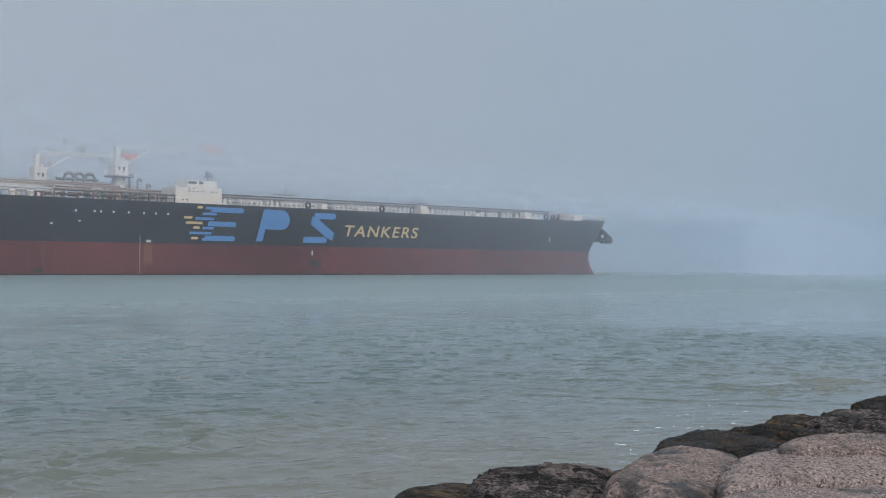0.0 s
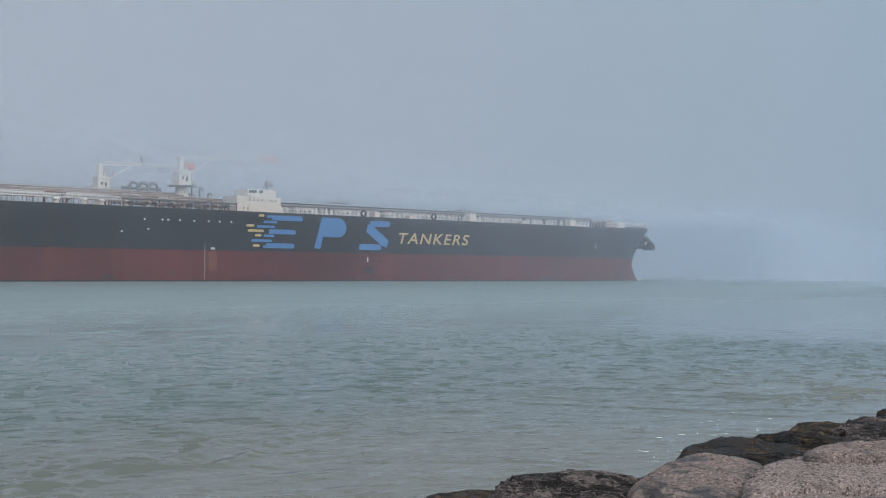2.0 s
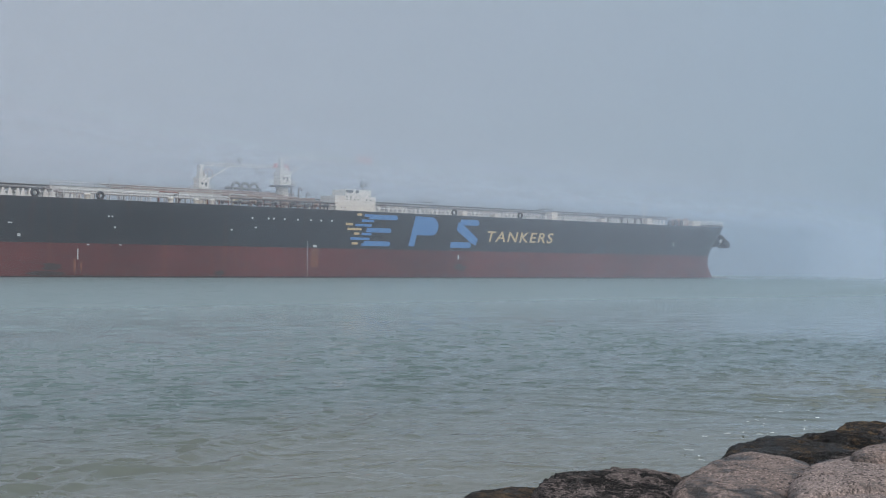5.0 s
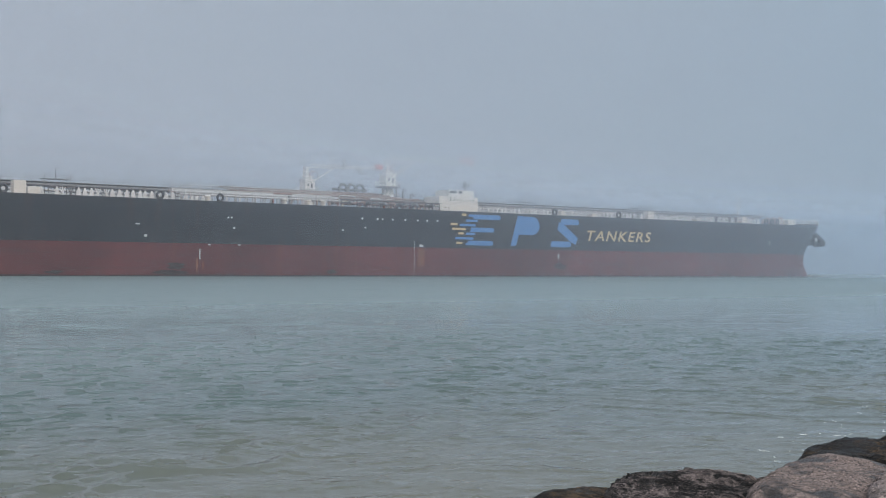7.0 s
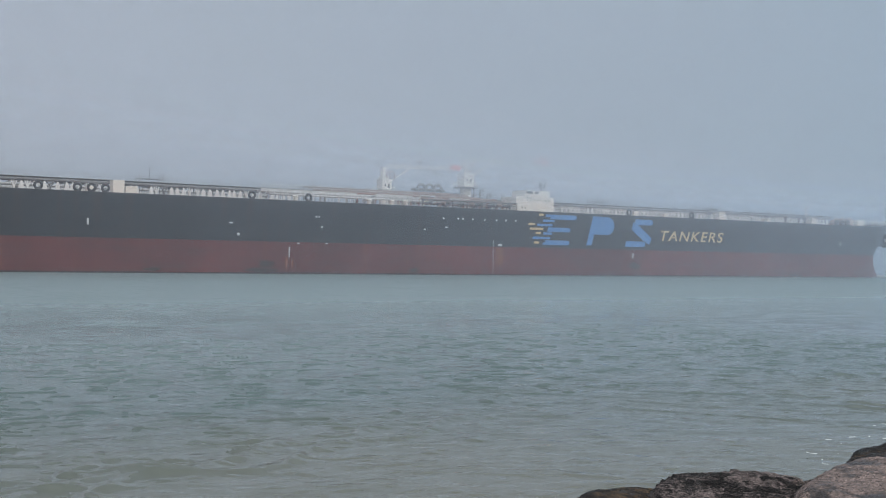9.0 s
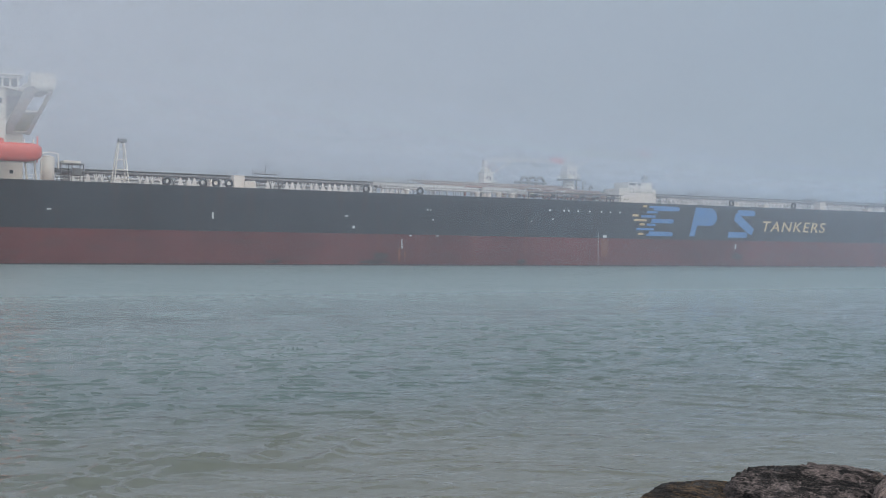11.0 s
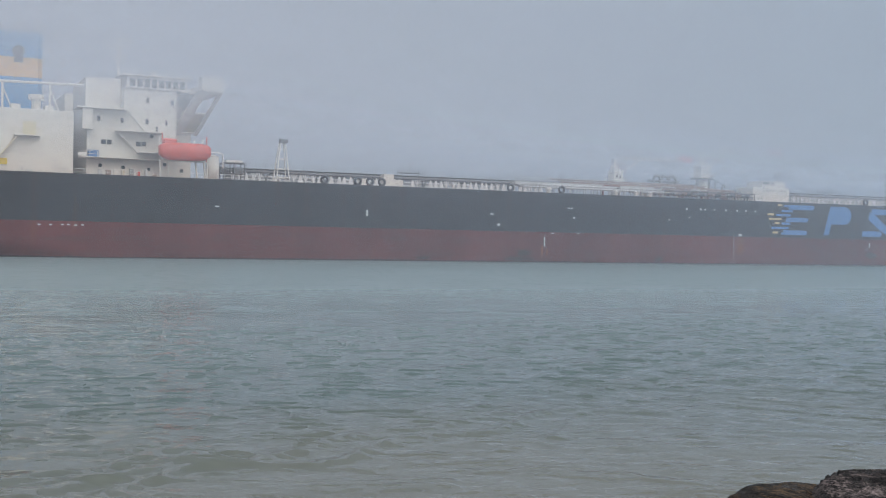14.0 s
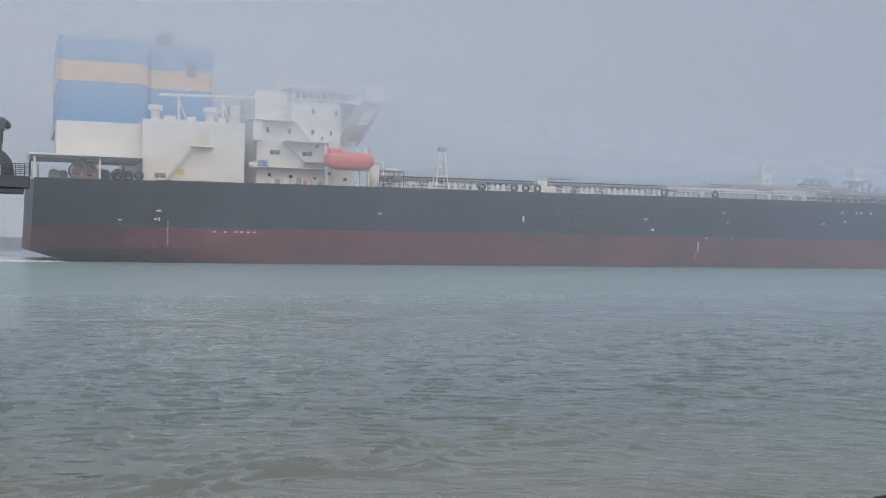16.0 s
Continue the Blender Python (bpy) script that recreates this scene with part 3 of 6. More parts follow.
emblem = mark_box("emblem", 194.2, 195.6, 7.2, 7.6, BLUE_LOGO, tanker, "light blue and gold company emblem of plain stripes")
for x0, x1, z, h in ((195.0, 202.7, 13.35, 1.05), (194.2, 200.9, 10.45, 1.0), (193.4, 200.6, 7.5, 1.05)):
    bar(x0, x1, z, h, BLUE_LOGO)
for x0, x1, z in ((192.9, 196.2, 12.45), (191.2, 195.6, 11.45), (192.9, 195.5, 9.55), (189.9, 195.0, 8.5), (192.8, 195.5, 7.25), (193.6, 196.5, 13.6)):
    bar(x0, x1, z, 0.52, BLUE_LOGO)
for x0, x1, z in ((191.7, 193.0, 13.75), (188.7, 190.6, 11.6), (189.1, 192.9, 10.55), (190.8, 192.3, 9.6), (190.3, 191.9, 7.45)):
    bar(x0, x1, z, 0.5, GOLD)
# second figure: a leaning post with a rounded flag
mark("slanted_bar", [(205.7, 7.1), (207.3, 7.1), (209.3, 13.9), (207.7, 13.9)], BLUE_LOGO, emblem)
bar(208.0, 214.3, 11.75, 4.2, BLUE_LOGO, 0.3)
# third figure: two stripes joined by a falling band
bar(220.9, 226.7, 12.95, 1.35, BLUE_LOGO)
bar(217.9, 224.2, 7.65, 1.35, BLUE_LOGO)
mark("slanted_bar", [(220.3, 12.9), (221.9, 12.3), (226.3, 9.2), (225.6, 7.6), (223.9, 8.3), (219.8, 11.1)], BLUE_LOGO, emblem)


def lettering(text, x0, x1, z0, z1, material, parent, label):
    cu = bpy.data.curves.new("lettering", "FONT")
    cu.body, cu.shear, cu.extrude, cu.space_character, cu.offset = text, 0.24, 0.012, 1.18, 0.012
    ob = new("lettering", cu)
    me = bpy.data.meshes.new_from_object(ob.evaluated_get(bpy.context.evaluated_depsgraph_get()))
    bpy.data.objects.remove(ob)
    co = np.empty(len(me.vertices) * 3)
    me.vertices.foreach_get("co", co)
    co = co.reshape(-1, 3)
    lo, hi = co.min(0), co.max(0)
    out = np.empty_like(co)
    out[:, 0] = x0 + (co[:, 0] - lo[0]) / (hi[0] - lo[0]) * (x1 - x0)
    out[:, 2] = z0 + (co[:, 1] - lo[1]) / (hi[1] - lo[1]) * (z1 - z0)
    out[:, 1] = -0.03 - co[:, 2]
    me.vertices.foreach_set("co", out.ravel())
    me.update()
    me.materials.clear()
    me.materials.append(material)
    o = new("lettering", me)
    o.parent = parent
    o["label"] = label
    return o


lettering("TANKERS", 229.3, 251.2, 8.6, 11.15, GOLD, hull_up, "gold slanted capital lettering")

for x in (165.83, 169.61, 170.88, 173.45, 176.63, 179.86, 182.39, 185.1):
    bm = bmesh.new()
    tube(bm, (x, -0.04, 12.12), (x, 0.02, 12.12), 0.23, 12)
    part("hull_disc", bm, WHITE_MARK, hull_up, "round white mark")
for x, z0, z1, w in ((220.3, 4.25, 5.4, 0.32), (297.2, 8.7, 9.9, 0.32), (90.03, 8.55, 9.75, 0.34)):
    mark_box("white_mark", x - w / 2, x + w / 2, z0, z1, WHITE_MARK, hull_low if z1 < BOOT else hull_up)
for x, z, w, h in ((117.2, 9.7, 0.8, 0.22), (118.8, 7.55, 0.55, 0.5), (135.4, 11.4, 0.35, 0.25), (136.1, 11.4, 0.35, 0.25), (136.64, 9.4, 0.4, 0.3), (161.1, 9.6, 0.45, 0.3),
                   (60.8, 9.55, 0.8, 0.22), (20.5, 9.1, 0.9, 0.25), (20.0, 7.65, 0.5, 0.25), (20.6, 7.65, 0.25, 0.6), (14.0, 7.4, 0.7, 0.2), (166.6, 10.2, 0.5, 0.25), (286.0, 11.0, 0.4, 0.25)):
    mark_box("white_mark", x - w / 2, x + w / 2, z - h / 2, z + h / 2, WHITE_MARK, hull_up)
for x, z in ((137.8, 6.1), (131.5, 6.05), (30.2, 5.6), (32.1, 5.6), (34.0, 5.65), (35.0, 5.65), (36.2, 5.6), (37.3, 5.65)):
    mark_box("white_mark", x - 0.25, x + 0.25, z - 0.1, z + 0.1, WHITE_MARK, hull_low)
# draught scales: ladders of small bars in place of figures
for x, z0, z1, n in ((179.05, 0.4, 7.6, 22), (22.1, 3.0, 7.3, 14), (129.7, 3.4, 5.2, 5)):
    for i in range(n):
        z = z0 + (z1 - z0) * i / (n - 1)
        mark_box("draught_bar", x - 0.08, x + 0.08, z - 0.07, z + 0.07, WHITE_MARK, hull_low if z < BOOT - 0.1 else hull_up)
mark_box("draught_bar", 129.45, 129.62, 3.3, 5.25, WHITE_MARK, hull_low)
RUST = paint("rust_stain", (0.15, 0.055, 0.036), 0.8, 0.3, 0.7, dirt=(0.12, 0.04, 0.03), dirt_amount=0.5)
SCRAPE = paint("dark_scrape", (0.030, 0.021, 0.021), 0.8, 0.4, 0.8, dirt=(0.11, 0.03, 0.027), dirt_amount=0.3)
mark_box("rust_patch", 179.9, 181.7, 2.2, 6.0, RUST, hull_low, "rust-orange repaired panel")
mark_box("rust_patch", 180.4, 181.4, 6.4, 6.9, WHITE_MARK, hull_up)


def ragged_patch(x0, x1, z0, z1, material, seed, name="scrape"):
    rs = random.Random(seed)
    pts = []
    for i in range(18):
        a = 2 * math.pi * i / 18
        r = rs.uniform(0.55, 1.0)
        pts.append(((x0 + x1) / 2 + (x1 - x0) / 2 * r * math.cos(a), (z0 + z1) / 2 + (z1 - z0) / 2 * r * math.sin(a)))
    mark(name, pts, material, hull_low, y=-0.012)


for i, (x0, x1, z0, z1) in enumerate(((119.5, 127.5, 0.2, 1.3), (122.5, 127.0, 1.0, 2.8), (218.5, 223.0, 1.5, 3.4), (157.0, 160.0, 0.3, 1.6), (275.0, 283.0, 0.2, 0.8), (100.0, 104.0, 0.3, 1.1))):
    ragged_patch(x0, x1, z0, z1, SCRAPE, i)
for i, (x0, x1, z0, z1) in enumerate(((128.7, 129.3, 0.3, 3.8), (130.0, 130.5, 0.8, 3.2))):
    ragged_patch(x0, x1, z0, z1, RUST, 20 + i, "rust_run")

# --- bow: rail, anchors ---
bm = bmesh.new()
deck_line = [(x, 30 - h, deck_height(x)) for x, h in contour(DECK)]
bow_line = [p for p in deck_line if p[0] > 296]
for p, q in zip(bow_line, bow_line[1:]):
    for h in (0.55, 1.1, 1.45):
        tube(bm, (p[0], p[1], p[2] + h), (q[0], q[1], q[2] + h), 0.07, 5)
for p in bow_line[::2]:
    tube(bm, p, (p[0], p[1], p[2] + 1.45), 0.07, 5)
part("bow_rail", bm, WHITE, tanker, "pale steel guard rail round the forecastle")
bm = bmesh.new()
bol = [p for p in deck_line if p[0] > 326]
for p, q in zip(bol, bol[1:]):
    a, b = Vector(p), Vector(q)
    vs = [bm.verts.new(v) for v in (a, b, b + Vector((0, 0, 0.9)), a + Vector((0, 0, 0.9)))]
    bm.faces.new(vs)
bmesh.ops.solidify(bm, geom=bm.faces[:], thickness=0.12)
part("bow_bulwark", bm, HULL_BLACK, tanker)


def anchor_set(y, side):
    root = Vector((328.0, y, 11.6))
    out = Vector((0.86, 0.5 * side, -0.22)).normalized()
    flat = Vector((-out.y, out.x, 0)).normalized()
    bm = bmesh.new()
    tube(bm, root - out * 4, root + out * 2.4, 2.3, 18, 2.0)
    tube(bm, root + out * 2.4, root + out * 3.6, 2.0, 18, 1.3)
    b = part("anchor_bolster", bm, HULL_BLACK, tanker, "dark bulging anchor bolster on the bow flare", smooth=True)
    # crown outwards, both flukes folded back against the bolster
    bm = bmesh.new()
    tip = root + out * 5.0
    tube(bm, root + out * 2.0, tip, 0.7, 10, 0.9)
    tube(bm, tip - flat * 1.9 + Vector((0, 0, -0.7)), tip + flat * 1.9 + Vector((0, 0, -0.7)), 1.0, 12)
    for s in (-1, 1):
        a = tip + flat * s * 1.5 + Vector((0, 0, -0.5))
        m = a - out * 2.2 + Vector((0, 0, 1.7)) + flat * s * 0.5
        tube(bm, a, m, 1.05, 8, 0.8)
        tube(bm, m, m - out * 1.2 + Vector((0, 0, 0.4)), 0.8, 8, 0.12)
        tube(bm, a, a - out * 1.4 + Vector((0, 0, -1.4)), 0.8, 8, 0.3)
    part("anchor", bm, BLACK, b, "heavy black stockless anchor", smooth=True)


anchor_set(12.0, -1)
anchor_set(48.0, 1)
mark_m = bmesh.new()
box(mark_m, 327.2, 328.0, 7.3, 7.6, 10.4, 11.3)
part("white_mark", mark_m, WHITE_MARK, hull_up)
# forecastle gear
simple("deck_store", WHITE, tanker, 320.6, 323.9, 12, 15, 14.2, 16.8, "white deck store")
for x, y in ((327.5, 24.0), (327.5, 36.0), (316.5, 14.0), (316.5, 46.0)):
    bm = bmesh.new()
    tube(bm, (x, y - 2.2, 15.9), (x, y + 2.2, 15.9), 1.15, 14)
    for dy in (-2.3, 0, 2.3):
        tube(bm, (x, y + dy - 0.12, 15.9), (x, y + dy + 0.12, 15.9), 1.5, 16)
    box(bm, x - 1.4, x + 1.4, y - 2.6, y + 2.6, 14.3, 14.9)
    part("mooring_winch", bm, PIPE_BROWN, tanker, "brown mooring winch")
bm = bmesh.new()
tube(bm, (319.6, 30, 14.4), (319.6, 30, 24.2), 0.28, 8, 0.12)
box(bm, 319.2, 320.0, 28.8, 31.2, 20.6, 20.8)
box(bm, 319.35, 319.85, 29.75, 30.25, 23.4, 24.0)
part("foremast", bm, WHITE, tanker, "thin white foremast with a lamp")

for y in (18.0, 42.0):
    for x in (322.8, 325.4, 328.2, 331.0):
        simple("bollard_box", WHITE, tanker, x - 0.5, x + 0.7, y - 0.6, y + 0.6, 14.2, 15.4 + 0.4 * math.sin(x * 3))

# --- pipe rack along the middle of the deck ---
bm = bmesh.new()
for y, z, r in ((20.6, 17.45, 0.30), (21.6, 17.45, 0.25), (22.8, 17.5, 0.36), (24.2, 17.45, 0.28), (25.4, 17.45, 0.22)):
    tube(bm, (66, y, z), (319, y, z), r, 8)
part("cargo_pipes", bm, STEEL_MID, tanker, "long grey cargo pipes on the rack", smooth=True)
bm = bmesh.new()
box(bm, 66, 322, 20.2, 24.4, 17.93, 18.05)
for z in (18.55, 19.0):
    tube(bm, (66, 20.3, z), (322, 20.3, z), 0.035, 4)
for i in range(129):
    tube(bm, (66 + 2 * i, 20.3, 18.0), (66 + 2 * i, 20.3, 19.0), 0.03, 4)
part("catwalk", bm, STEEL_MID, tanker, "grey steel catwalk with thin rails")
bm = bmesh.new()
tube(bm, (0, 20.4, DECK - 0.3), (0, 20.4, 16.2), 0.17, 6)
bent_tube(bm, [(0, 20.4, 16.0), (-0.32, 20.4, 16.55), (-0.72, 20.4, 17.05)], 0.13, 6)
bent_tube(bm, [(0, 20.4, 16.0), (0.32, 20.4, 16.55), (0.72, 20.4, 17.05)], 0.13, 6)
tube(bm, (-0.72, 20.4, 17.05), (0.72, 20.4, 17.05), 0.12, 6)
box(bm, -0.15, 0.15, 20.2, 26.0, 17.05, 17.25)
tube(bm, (0, 25.8, DECK - 0.3), (0, 25.8, 17.1), 0.14, 6)
rack_post = part("rack_post", bm, STEEL, tanker, "forked grey rack post")
bm = bmesh.new()
tube(bm, (0, 20.2, DECK - 0.3), (0, 20.2, 17.0), 0.12, 6)
tube(bm, (0, 20.2, 15.9), (-0.7, 20.2, 17.0), 0.10, 6)
tube(bm, (0, 20.2, 15.9), (0.7, 20.2, 17.0), 0.10, 6)
tube(bm, (-0.7, 20.2, DECK + 0.1), (0.7, 20.2, 15.7), 0.08, 6)
tube(bm, (0, 25.6, DECK - 0.3), (0, 25.6, 17.1), 0.12, 6)
box(bm, -0.1, 0.1, 20.1, 25.7, 16.92, 17.12)
pale_post = part("rack_post", bm, STEEL_WHITE, tanker, "white forked rack post with a brace")
pale_post.matrix_basis = pose(204.0, 0, 0)
bm = bmesh.new()
plate(bm, [(-1.0, DECK - 0.3), (1.0, DECK - 0.3), (0.42, 16.1), (0.16, 17.05), (-0.16, 17.05), (-0.42, 16.1)], 20.1, 20.22)
box(bm, -0.1, 0.1, 20.2, 25.7, 16.92, 17.12)
tube(bm, (0, 25.6, DECK - 0.3), (0, 25.6, 17.1), 0.12, 6)
gusset_post = part("rack_post", bm, STAND_WHITE, tanker, "white tapered gusset post under the pipe rack")
gusset_post.matrix_basis = pose(69.0, 0, 0)
bm = bmesh.new()
tube(bm, (0, 20.15, DECK - 0.3), (0, 20.15, 15.9), 0.24, 6)
for dx in (-0.55, 0.0, 0.55):
    tube(bm, (0, 20.15, 15.7), (dx, 20.15, 17.05), 0.13, 6)
box(bm, -0.1, 0.1, 20.2, 25.7, 16.92, 17.12)
fork_post = part("rack_post", bm, STAND_WHITE, tanker, "white three-armed post under the pipe rack")
fork_post.matrix_basis = pose(70.6, 0, 0)
rs = random.Random(3)
for i in range(176):
    x = 72 + 1.4 * i + rs.uniform(-0.2, 0.2)
    if 141 < x < 204 or i % 19 == 6:
        continue
    pick = rs.random()
    if x < 204 or x > 262:
        kind = gusset_post if pick < 0.62 else fork_post if pick < 0.9 else rack_post
    else:
        kind = fork_post if pick < 0.45 else pale_post if pick < 0.8 else gusset_post
    again(kind, pose(x, rs.uniform(-0.05, 0.05), 0))
rack_post.matrix_basis = pose(66.2, 0, 0)
bm = bmesh.new()
for z, r in ((14.85, 0.55), (15.95, 0.5), (16.8, 0.3)):
    tube(bm, (70, 28.5, z), (138, 28.5, z), r, 8)
    tube(bm, (205, 28.5, z), (318, 28.5, z), r, 8)
part("ballast_pipes", bm, STEEL_PALE, tanker, "pale ballast pipes along the deck", smooth=True)
# white lockers and pale fittings among the posts
for x0, x1, y, z1 in ((97.6, 99.8, 10.0, 17.4), (93.5, 94.9, 12.0, 16.4), (101.0, 103.2, 13.0, 16.5), (231.6, 233.2, 12.0, 16.3), (262.4, 264.6, 12.0, 17.2), (302.5, 304.6, 14.0, 17.0), (244.0, 245.6, 14.0, 16.0), (283.5, 285.0, 14.0, 16.1)):
    simple("deck_locker", WHITE, tanker, x0, x1, y, y + 2.0, DECK - 0.3, z1, "white steel deck locker")
for x in [72 + 3.1 * i for i in range(70)]:
    if 138 < x < 205:
        continue
    bm = bmesh.new()
    h = rs.uniform(0.8, 2.0)
    y = rs.uniform(27, 36)
    tube(bm, (x, y, DECK - 0.3), (x, y, DECK + h), rs.uniform(0.25, 0.6), 8)
    tube(bm, (x, y, DECK + h), (x, y, DECK + h + 0.25), 0.7, 8)
    part("tank_hatch", bm, STEEL_PALE, tanker, smooth=False)
# mooring fairleads on the deck edge
for x in (81.5, 88.3, 90.8, 93.3, 121.8, 134.0, 240.5, 296.5, 299.0, 301.5, 219.6):
    bm = bmesh.new()
    ring(bm, (x, 0.7, DECK + 0.85), 0.62, 0.24)
    box(bm, x - 0.5, x + 0.5, 0.4, 1.0, DECK - 0.2, DECK + 0.3)
    part("fairlead", bm, BLACK, tanker, "round black mooring fairlead", smooth=True)
# raised platforms with hose posts
for x, y, z in ((109.2, 23.0, 19.2), (140.5, 12.0, 17.6), (229.0, 23.0, 19.2), (271.0, 23.0, 19.0)):
    bm = bmesh.new()
    box(bm, x - 2.6, x + 2.6, y - 1.2, y + 1.2, z - 0.55, z - 0.4)
    for dx in (-2.5, 2.5):
        tube(bm, (x + dx, y - 1.1, DECK - 0.3), (x + dx, y - 1.1, z + 0.6), 0.07, 5)
        tube(bm, (x + dx, y + 1.1, DECK - 0.3), (x + dx, y + 1.1, z + 0.6), 0.07, 5)
    tube(bm, (x - 2.5, y - 1.1, z + 0.25), (x + 2.5, y - 1.1, z + 0.25), 0.045, 4)
    bent_tube(bm, [(x, y, z - 0.5), (x, y, z + 1.6), (x + 0.5, y, z + 1.9), (x + 0.8, y, z + 1.7)], 0.1, 6)
    part("vent_platform", bm, STEEL, tanker, "small grey platform with a curved vent pipe")

# --- cargo manifold amidships ---
bm = bmesh.new()
for y, z, x0, x1, r in ((6.5, 16.2, 163.5, 190, 0.12), (7.4, 15.5, 163.5, 189, 0.16), (9.0, 16.7, 150, 188, 0.15), (10.5, 17.2, 142, 186, 0.16), (12.5, 17.55, 141, 184, 0.14), (14.5, 18.0, 141, 182, 0.17), (17.0, 18.5, 141, 186, 0.14)):
    tube(bm, (x0, y, z), (x1, y, z), r, 8)
part("manifold_pipes", bm, PIPE_BROWN, tanker, "rust-brown manifold pipes", smooth=True)
for i in range(9):
    x = 166 + 2.7 * i + 0.7 * math.sin(2.3 * i)
    bm = bmesh.new()
    bent_tube(bm, [(x, 5.0, 15.7), (x, 14, 15.7), (x, 16, 16.4), (x, 22, 16.6)], 0.24, 8)
    tube(bm, (x, 4.8, 15.7), (x, 5.1, 15.7), 0.36, 12)
    tube(bm, (x, 5.6, 15.7), (x, 5.8, 15.7), 0.42, 12)
    tube(bm, (x, 6.4, DECK - 0.3), (x, 6.4, 15.7), 0.16, 6)
    part("manifold_pipe", bm, (STEEL_MID, PIPE_BROWN, STEEL)[i % 3], tanker, smooth=True)
for i in range(14):
    x = 164.2 + 1.97 * i
    bm = bmesh.new()
    tube(bm, (x, 5.9, DECK - 0.3), (x, 5.9, 16.35), 0.09, 5)
    part("manifold_post", bm, BLACK if i > 9 else STEEL, tanker)
bm = bmesh.new()
for z in (15.6, 16.35):
    tube(bm, (164, 5.9, z), (190.2, 5.9, z), 0.07, 5)
box(bm, 164, 190.2, 5.5, 6.6, 16.25, 16.33)
part("manifold_walkway", bm, STEEL, tanker)
for dx in (0.0, 2.3, 4.6):
    bm = bmesh.new()
    arc = [(174.6 + dx, 20.5 + 4, 17.4), (174.6 + dx, 24.5, 20.0)]
    arc += [(174.6 + dx + 1.0 - 1.0 * math.cos(a), 24.5, 20.0 + 1.0 * math.sin(a)) for a in (0.5, 1.0, 1.57, 2.1, 2.6, 3.14)]
    arc += [(176.6 + dx, 24.5, 17.6)]
    bent_tube(bm, arc, 0.34, 8)
    part("vent_loop", bm, STEEL, tanker, "grey looped expansion pipe", smooth=True)
bm = bmesh.new()
tube(bm, (172.8, 24.5, 19.7), (182.0, 24.5, 19.7), 0.3, 8)
part("vent_header", bm, STEEL, tanker, smooth=True)
bm = bmesh.new()
for y, z, r in ((6.0, 15.9, 0.22), (7.0, 16.4, 0.3), (8.2, 16.2, 0.25)):
    tube(bm, (128, y, z), (164, y, z), r, 8)
for i in range(13):
    x = 129 + 2.9 * i
    tube(bm, (x, 6.0, DECK - 0.3), (x, 6.0, 16.4), 0.1, 5)
    tube(bm, (x, 8.2, DECK - 0.3), (x, 8.2, 16.4), 0.1, 5)
part("side_pipes", bm, STEEL_PALE, tanker, "pale grey deck pipes on short posts", smooth=True)
for x in (133.0, 150.0, 159.0, 155.5):
    bm = bmesh.new()
    tube(bm, (x, 4.5, DECK - 0.3), (x, 4.5, DECK + 1.0), 0.5, 10)
    tube(bm, (x, 4.5, DECK + 1.0), (x, 4.5, DECK + 1.4), 0.8, 10, 0.5)
    part("valve_cover", bm, WHITE, tanker, smooth=True)
# valves, short risers and rails crowded round the manifold
rs = random.Random(29)
MANIFOLD_PAINTS = (PIPE_BROWN, STEEL_PALE, STEEL_MID, CREAM, STEEL_PALE, DECK_RED)
for i in range(58):
    x = rs.uniform(143, 188.5) if i % 3 else rs.uniform(164, 188)
    y = rs.uniform(6.2, 19.0)
    top = 15.2 + (y - 5) * 0.17 + rs.uniform(0, 1.1)
    bm = bmesh.new()
    tube(bm, (x, y, DECK - 0.3), (x, y, top), rs.uniform(0.09, 0.2), 6)
    kind = i % 4
    if kind == 0:
        ring(bm, (x, y - 0.25, top - 0.2), 0.34, 0.07, seg=10, tseg=4)
        tube(bm, (x, y - 0.4, top - 0.2), (x, y + 0.3, top - 0.2), 0.16, 6)
    elif kind == 1:
        w = rs.uniform(1.2, 4.5)
        bent_tube(bm, [(x, y, top), (x + 0.3, y, top + 0.25), (x + w, y, top + 0.25), (x + w + 0.3, y, top), (x + w + 0.3, y, DECK)], 0.14, 6)
    elif kind == 2:
        box(bm, x - 0.4, x + 0.4, y - 0.3, y + 0.3, top - 0.6, top)
    else:
        for z in (top - 0.55, top):
            tube(bm, (x, y, z), (x + 2.6, y, z), 0.06, 5)
        for k in (0.9, 1.8, 2.6):
            tube(bm, (x + k, y, DECK), (x + k, y, top), 0.06, 5)
    part(("valve", "riser_pipe", "junction_box", "guard_rail")[kind], bm, MANIFOLD_PAINTS[rs.randrange(6)], tanker, smooth=kind < 2)
# long pale trough and rails abaft the manifold
bm = bmesh.new()
box(bm, 127.5, 163.5, 9.0, 11.0, 16.55, 17.15)
for z in (17.6, 18.05):
    tube(bm, (127.5, 9.0, z), (163.5, 9.0, z), 0.045, 4)
for k in range(19):
    tube(bm, (127.5 + 2 * k, 9.0, 17.1), (127.5 + 2 * k, 9.0, 18.05), 0.045, 4)
    tube(bm, (127.5 + 2 * k, 9.3, DECK - 0.3), (127.5 + 2 * k, 9.3, 16.6), 0.11, 5)
part("pipe_trough", bm, STEEL_PALE, tanker, "long pale pipe trough with a thin rail")
